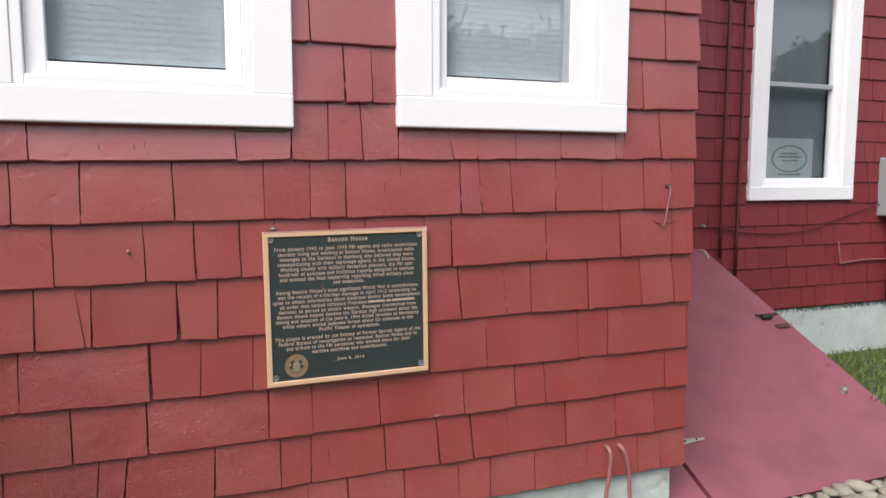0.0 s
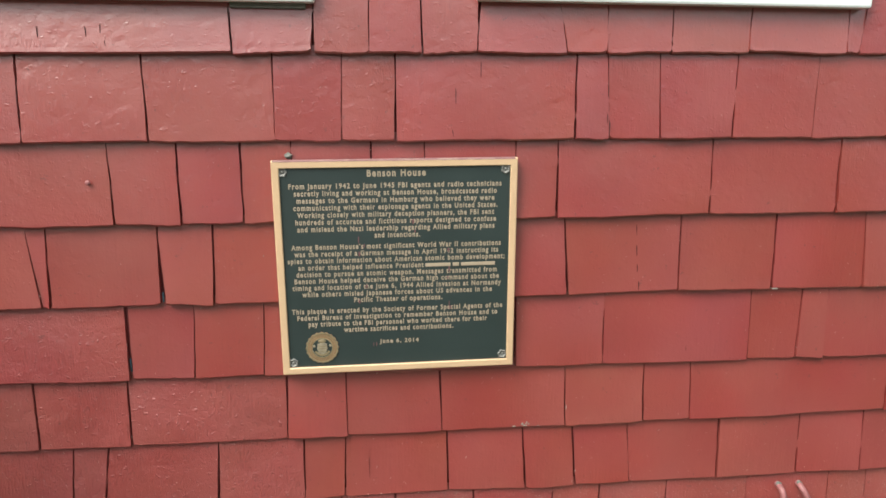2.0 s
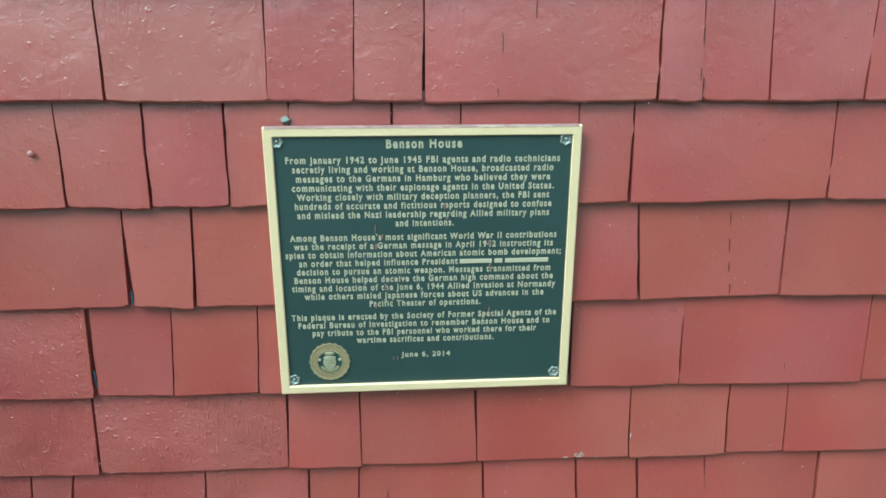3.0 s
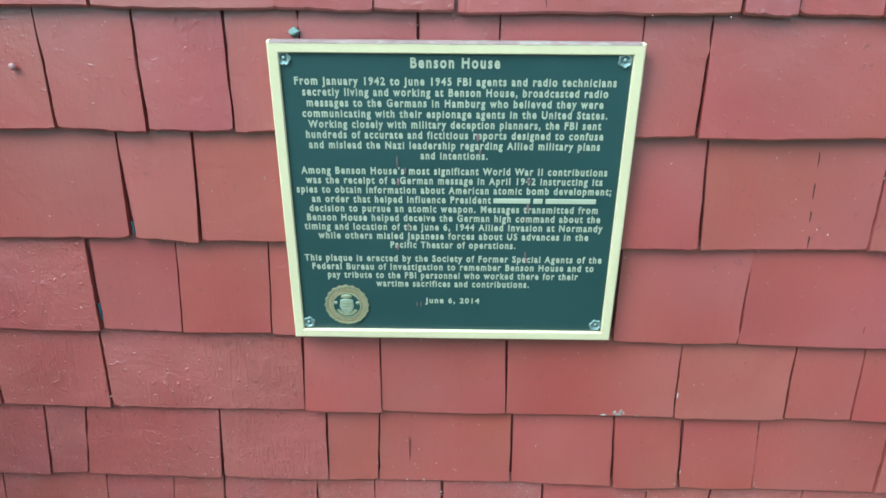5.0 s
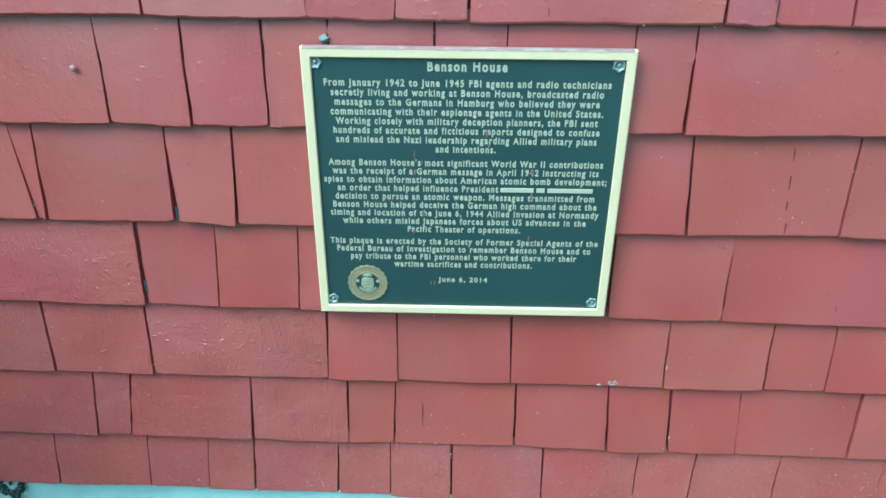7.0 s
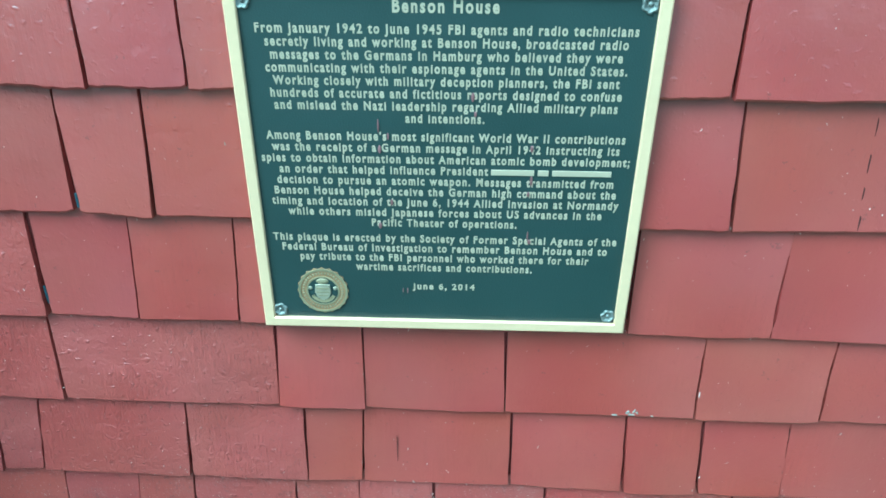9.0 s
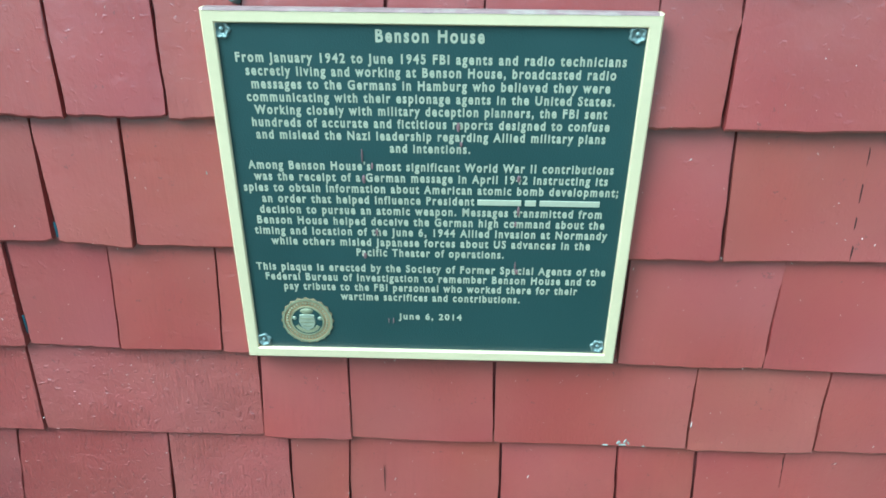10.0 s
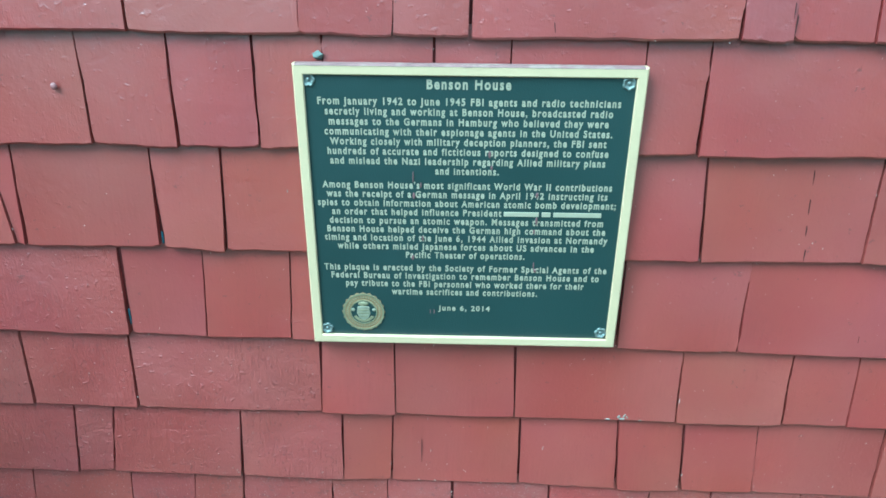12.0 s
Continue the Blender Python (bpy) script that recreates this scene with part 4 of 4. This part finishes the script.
def shingle_mesh(bm, w, h, butt, r, org=(0, 0, 0), edges=None, segs=3):
    """One tapered wood shingle: a thick, uneven butt, thin at the top, with edges that follow its joints."""
    ox, oy, oz = org
    tilt, bow, twist = r.uniform(-0.003, 0.003), r.uniform(-0.0015, 0.002), r.uniform(-0.0018, 0.0018)
    levels = (0.0, 0.02, 0.10, 0.18, 0.26, 0.34, 0.42, 0.50, 0.58, 0.66, 0.74, 0.82, 0.90, 1.0) if edges else (0.0, 0.02, 1.0)
    cols = []
    knots = [r.uniform(-0.0016, 0.0016) for _ in range(segs + 1)]
    cuts = 7 * segs if edges else segs
    worn = (r.uniform(0.0, 0.0035), r.uniform(0.0, 0.0035))
    for i in range(cuts + 1):
        u = i / cuts
        k = min(int(u * segs), segs - 1)
        zb = tilt * (2 * u - 1) + knots[k] + (knots[k + 1] - knots[k]) * (u * segs - k)
        if edges:
            zb += 0.0014 * noise.noise(Vector((knots[0] * 9e4, u * 8.0, knots[1] * 7e4))) + 0.0011 * noise.noise(Vector((knots[1] * 9e4, u * w * 160, 2)))
            chip = noise.noise(Vector((knots[2] * 9e4, u * w * 55, 9)))
            zb += 0.006 * max(0.0, chip - 0.35) + worn[0] * max(0.0, 1 - u * w / 0.008) + worn[1] * max(0.0, 1 - (1 - u) * w / 0.008)
        f = butt + bow * math.sin(math.pi * u) + twist * (2 * u - 1)
        col = []
        for k, v in enumerate(levels):
            xl, xr = 0.0, w
            if edges:
                (ml, gl), (mr, gr) = edges[0](v), edges[1](v)
                xl, xr = ml + gl, w + mr - gr
            x = xl + (xr - xl) * u
            z = zb + v * (h - zb)
            y = -(f * (1 - v) + 0.0035 * v)
            if k == 0:
                col.append((x, -0.003, z + 0.001)); y += 0.003; z = zb
            elif k == 1:
                z = zb + 0.004
            col.append((x, y, z))
        col.append((x, 0.0, h))
        cols.append([bm.verts.new((ox + x, oy + y, oz + z)) for x, y, z in col])
    for a, b in zip(cols, cols[1:]):
        for k in range(len(a) - 1):
            bm.faces.new((a[k], a[k + 1], b[k + 1], b[k]))
    bm.faces.new(cols[0][::-1]); bm.faces.new(cols[-1])


def course(z0, slope, height, seams, parent=None, y=0.0, material=None, butt=0.0205, limit=(), joined=None):
    """One row of shingles between joints along x, each a place or (place, lean, kind); limit: (xa, xb, z) where a row is cut under a sill."""
    runs = [q if isinstance(q, tuple) else (q, 0.0, "o" if k % 2 else "c") for k, q in enumerate(seams)]
    joints = [seam_edge(srng, kind, lean * (height - 0.012)) for _, lean, kind in runs]
    seams = [q[0] for q in runs]
    for i, (a, b) in enumerate(zip(seams, seams[1:])):
        zz = z0 + slope * a
        h = height - 0.012
        for xa, xb, zl in limit:
            if a > xa - 0.03 and b < xb + 0.03:
                h = min(h, zl - zz)
        if h < 0.03:
            continue
        if joined is not None:
            shingle_mesh(joined, b - a - 0.002, h, butt, srng, (a, y, zz), None, 1)
            continue
        thick = butt + srng.uniform(-0.003, 0.004)
        if y == 0.0:
            LAID.append((a, b, zz, h, thick))
        bm = bmesh.new()
        shingle_mesh(bm, b - a, h, thick, srng, edges=(joints[i], joints[i + 1]))
        bmesh.ops.recalc_face_normals(bm, faces=bm.faces)
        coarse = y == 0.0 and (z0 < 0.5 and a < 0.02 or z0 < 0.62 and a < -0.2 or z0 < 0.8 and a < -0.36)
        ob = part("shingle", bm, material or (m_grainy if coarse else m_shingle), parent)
        ob.location = (a, y, zz)
        ob.rotation_euler = (0, -math.atan(slope), 0)


SILLS = ((WINDOW_L[0], WINDOW_L[1], 1.646), (WINDOW_R[0], WINDOW_R[1], 1.658))


def extra(x0, x1, lo=0.09, hi=0.24):
    """Seams at the uneven widths of split wood, from x0 to x1."""
    out = [x0]
    while x1 - out[-1] > hi:
        out.append(round(out[-1] + srng.uniform(lo, hi), 3))
    return out + [x1]


def left(x):
    return extra(-1.58, round(x - 0.25, 3))


W = wall_south
course(2.0912, 0.0215, 0.235, [(1.376, 0, "c"), (1.582, 0, "o"), (1.757, 0, "c")], W)
course(2.0912, 0.0215, 0.235, [(0.098, 0, "c"), (0.262, 0, "o"), (0.476, 0, "c")], W)
course(1.9113, 0.0169, 0.215, [(1.381, 0, "c"), (1.589, 0, "o"), (1.757, 0, "c")], W)
course(1.9113, 0.0169, 0.215, [(0.098, 0, "c"), (0.172, 0, "o"), (0.477, 0, "c")], W)
course(1.7196, 0.0143, 0.222, [(1.383, 0, "c"), (1.487, 0, "o"), (1.757, 0, "c")], W)
course(1.7196, 0.0143, 0.222, [(0.100, 0, "c"), (0.286, 0, "o"), (0.381, 0, "c"), (0.480, 0, "c")], W)
course(1.5264, 0.0122, 0.222, left(-0.657) + [(-0.657, -0.033, "o"), (-0.072, -0.018, "o"), (0.102, 0.028, "o"), (0.225, 0.025, "c"), (0.345, -0.018, "o"), (0.470, 0.038, "o"), (0.680, -0.091, "c"), (0.774, 0.011, "c"), (0.929, 0.010, "c"), (1.119, 0.030, "c"), (1.364, 0.030, "c"), (1.397, 0.117, "o"), (1.582, -0.047, "o")] + [1.757], W, limit=SILLS)
course(1.3336, 0.0060, 0.224, left(-0.713) + [(-0.713, 0.000, "o"), (-0.531, 0.016, "o"), (-0.265, -0.011, "o"), (0.011, 0.006, "o"), (0.160, 0.028, "c"), (0.283, 0.011, "o"), (0.707, 0.000, "o"), (0.792, -0.047, "c"), (0.918, -0.047, (0.0011, 0.1)), (1.098, 0.026, "o"), (1.307, 0.020, (0.0011, 0.1)), (1.507, -0.020, "c"), (1.641, 0.000, "c")] + [1.757], W)
course(1.1449, 0.0059, 0.219, left(-0.611) + [(-0.611, -0.005, "o"), (-0.356, -0.022, "o"), (-0.209, -0.005, "o"), (-0.069, 0.000, "o"), (0.043, 0.000, "o"), (0.228, 0.000, "o"), (0.353, 0.000, "c"), (0.569, 0.000, "c"), (0.673, 0.006, "o"), (1.062, 0.000, "o"), (1.399, 0.005, "o"), (1.647, 0.027, "c")] + [1.757], W)
course(0.9491, 0.0021, 0.224, left(-0.673) + [(-0.673, 0.021, "o"), (-0.536, -0.120, "c"), (-0.518, 0.016, (0.0024, 0.6)), (-0.267, -0.011, (0.0044, 0.95)), (-0.148, 0.026, (0.003, 0.1)), (0.030, 0.000, "c"), (0.190, 0.000, "c"), (0.370, 0.000, "c"), (0.530, 0.000, "c"), (0.712, -0.064, (0.0036, 0.5)), (1.001, -0.011, "o"), (1.255, -0.016, "o"), (1.510, -0.068, (0.0013, 0.1)), (1.668, -0.050, "o")] + [1.757], W)
course(0.7599, -0.0030, 0.218, left(-0.723) + [(-0.723, 0.005, "o"), (-0.356, -0.011, (0.0052, 0.15)), (-0.208, 0.044, (0.0016, 0.2)), (-0.043, 0.028, (0.0014, 0.0)), (0.160, 0.000, "c"), (0.370, 0.000, "c"), (0.582, 0.000, (0.0045, 0.2)), (0.814, 0.000, "o"), (1.212, -0.005, (0.0013, 0.1)), (1.347, 0.026, "o"), (1.427, -0.011, (0.0012, 0.1)), (1.739, 0.033, "o")] + [1.757], W)
course(0.5847, 0.0031, 0.206, left(-0.588) + [(-0.588, -0.006, (0.003, 0.3)), (-0.371, -0.006, (0.0032, 0.5)), (0.007, 0.018, "o"), (0.157, -0.006, "o"), (0.398, -0.024, "o"), (0.725, -0.030, (0.0016, 0.3)), (0.937, -0.013, (0.0028, 0.5)), (1.069, -0.032, (0.0014, 0.1)), (1.635, 0.006, "o")] + [1.757], W)
course(0.4089, -0.0024, 0.205, left(-0.530) + [(-0.530, 0.075, (0.0022, 0.3)), (-0.453, 0.110, (0.0030, 0.3)), (-0.175, 0.037, (0.0034, 0.7)), (0.044, 0.000, "o"), (0.146, 0.024, "o"), (0.418, -0.030, (0.003, 0.3)), (0.626, -0.068, "o"), (0.762, -0.070, (0.0034, 0.4)), (0.914, -0.078, "c"), (1.165, -0.018, (0.0032, -0.3)), (1.399, -0.012, "o"), (1.592, -0.029, "o")] + [1.757], W)
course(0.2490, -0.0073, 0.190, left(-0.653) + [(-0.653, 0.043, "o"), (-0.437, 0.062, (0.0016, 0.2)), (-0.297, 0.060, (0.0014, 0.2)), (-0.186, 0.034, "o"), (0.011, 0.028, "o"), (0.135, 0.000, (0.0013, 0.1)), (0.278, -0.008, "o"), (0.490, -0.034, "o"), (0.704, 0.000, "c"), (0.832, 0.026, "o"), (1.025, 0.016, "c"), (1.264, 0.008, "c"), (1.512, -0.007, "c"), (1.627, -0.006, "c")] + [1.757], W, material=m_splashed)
rest = bmesh.new()
for z in (1.725, 1.920, 2.115):
    course(z, 0, 0.225, extra(-1.58, -0.80), joined=rest)
for k in range(18):
    z = 2.325 + 0.205 * k
    for a, b in (((-1.58, -0.80), (0.09, 0.48), (1.378, 1.757)) if z < 2.78 else ((-1.58, 1.757),)):
        course(z, 0.012, min(0.235, WALL_TOP - z), extra(a, b), joined=rest)
bmesh.ops.recalc_face_normals(rest, faces=rest.faces)
tagged(part("upper_shingles", rest, m_shingle, W), kind="stuff")

# wing shingles, in the red darkened for the shade of the notch
V = wall_wing
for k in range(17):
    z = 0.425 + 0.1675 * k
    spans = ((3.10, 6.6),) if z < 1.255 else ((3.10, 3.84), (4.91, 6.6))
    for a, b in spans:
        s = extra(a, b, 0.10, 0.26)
        course(z, 0.0, 0.193, s, V, FAR, m_shaded_far_shingle, 0.015, limit=((WINDOW_F[0] - 0.3, WINDOW_F[1] + 0.3, 1.303),) if len(spans) == 1 else ())

# bare spots and flecks where paint has come off
frng = random.Random(21)


def flake(bm, x, z, w, h, turn=0.0):
    """A thin, ragged flake lying on the face of the shingles."""
    y = front(x, z)
    rim = []
    for k in range(9):
        t = k * math.tau / 9
        r = frng.uniform(0.55, 1.05)
        u, v = w * r * math.cos(t), h * r * math.sin(t)
        rim.append((x + u * math.cos(turn) - v * math.sin(turn), z + u * math.sin(turn) + v * math.cos(turn)))
    low = [bm.verts.new((p, y + 0.002, q)) for p, q in rim]
    top = [bm.verts.new((x + (p - x) * 0.9, y - 0.0006, z + (q - z) * 0.9)) for p, q in rim]
    bm.faces.new(top)
    for k in range(9):
        bm.faces.new((low[k], low[(k + 1) % 9], top[(k + 1) % 9], top[k]))


def flakes(name, spots, material):
    bm = bmesh.new()
    for spot in spots:
        flake(bm, *spot)
    bmesh.ops.recalc_face_normals(bm, faces=bm.faces)
    return tagged(part(name, bm, material, W), kind="stuff")


flakes("bare_spots", [(0.610, 0.5984, 0.0035, 0.0050, -0.5), (0.621, 0.6006, 0.0026, 0.0075, -0.4), (0.616, 0.5938, 0.008, 0.002), (0.627, 0.5980, 0.002, 0.005, 0.3), (0.653, 0.5921, 0.004, 0.0015), (0.588, 0.5926, 0.006, 0.002),
                      (1.266, 0.9537, 0.012, 0.0035), (0.393, 0.5960, 0.003, 0.007), (-0.030, 1.0632, 0.0016, 0.0065), (-0.435, 0.2503, 0.010, 0.006, 0.3), (0.014, 0.2534, 0.004, 0.006),
                      (-0.180, 0.2511, 0.004, 0.005), (0.485, 0.2515, 0.004, 0.006), (1.043, 0.2476, 0.006, 0.003), (1.073, 0.2480, 0.004, 0.002)], m_chip)
spots = []
for _ in range(1150):
    x, z = frng.uniform(-0.9, 1.7), 0.27 + 1.25 * frng.random() ** 2.1
    spots.append((x, z, frng.uniform(0.0004, 0.0009), frng.uniform(0.0007, 0.0034) * frng.random() + 0.0005, frng.uniform(-0.9, 0.9)))
flakes("paint_flecks", spots, m_fleck)
flakes("scratches", [(1.762, 1.2079, 0.007, 0.012), (1.758, 1.2329, 0.004, 0.006), (1.765, 1.4076, 0.004, 0.010), (1.759, 1.4772, 0.004, 0.008), (0.726, 0.6420, 0.0016, 0.010, 0.0), (0.464, 0.5028, 0.0014, 0.006, -0.3)], m_fleck)
# splits in the wood
flakes("wood_splits", [(0.481, 1.485, 0.0008, 0.034, 0.02), (0.210, 0.483, 0.0008, 0.050, 0.02), (1.040, 0.786, 0.0008, 0.022, 0.08), (0.785, 1.450, 0.0007, 0.022, 0.05), (0.785, 1.385, 0.0007, 0.014, 0.05), (0.903, 0.548, 0.0009, 0.022, 0.15), (-0.335, 1.536, 0.0009, 0.016, 0.1), (0.884, 1.112, 0.0012, 0.018, 0.08), (0.887, 1.062, 0.0013, 0.022, 0.08), (0.891, 1.015, 0.0011, 0.012, 0.08), (0.897, 0.970, 0.0012, 0.015, 0.05), (-0.373, 1.556, 0.0012, 0.026, 0.05), (-0.471, 1.556, 0.0012, 0.026, 0.05), (0.417, 1.3498, 0.0009, 0.016, 0.15), (0.423, 1.4242, 0.0008, 0.05, 0.03), (0.791, 1.3649, 0.0008, 0.02),
                       (-0.344, 1.5637, 0.0012, 0.02), (1.653, 1.1292, 0.0035, 0.014, 0.1)], m_split)
for x, z, h in ((-0.2665, 0.957, 0.024), (-0.3565, 0.782, 0.034)):
    bm = bmesh.new()
    box(bm, x - 0.0019, x + 0.0019, -0.0135, -0.0115, z, z + h, 0.0004)
    part("tin_sliver", bm, m_tin, W, "glinting sliver of blue-green tin in the joint")
for x0, x1, z in ((-0.072, 0.09, 1.621),):
    bm = bmesh.new()
    box(bm, x0, x1, -0.016, 0.0, z, z + 0.02, 0.003)
    part("bare_strip", bm, m_moss, W)
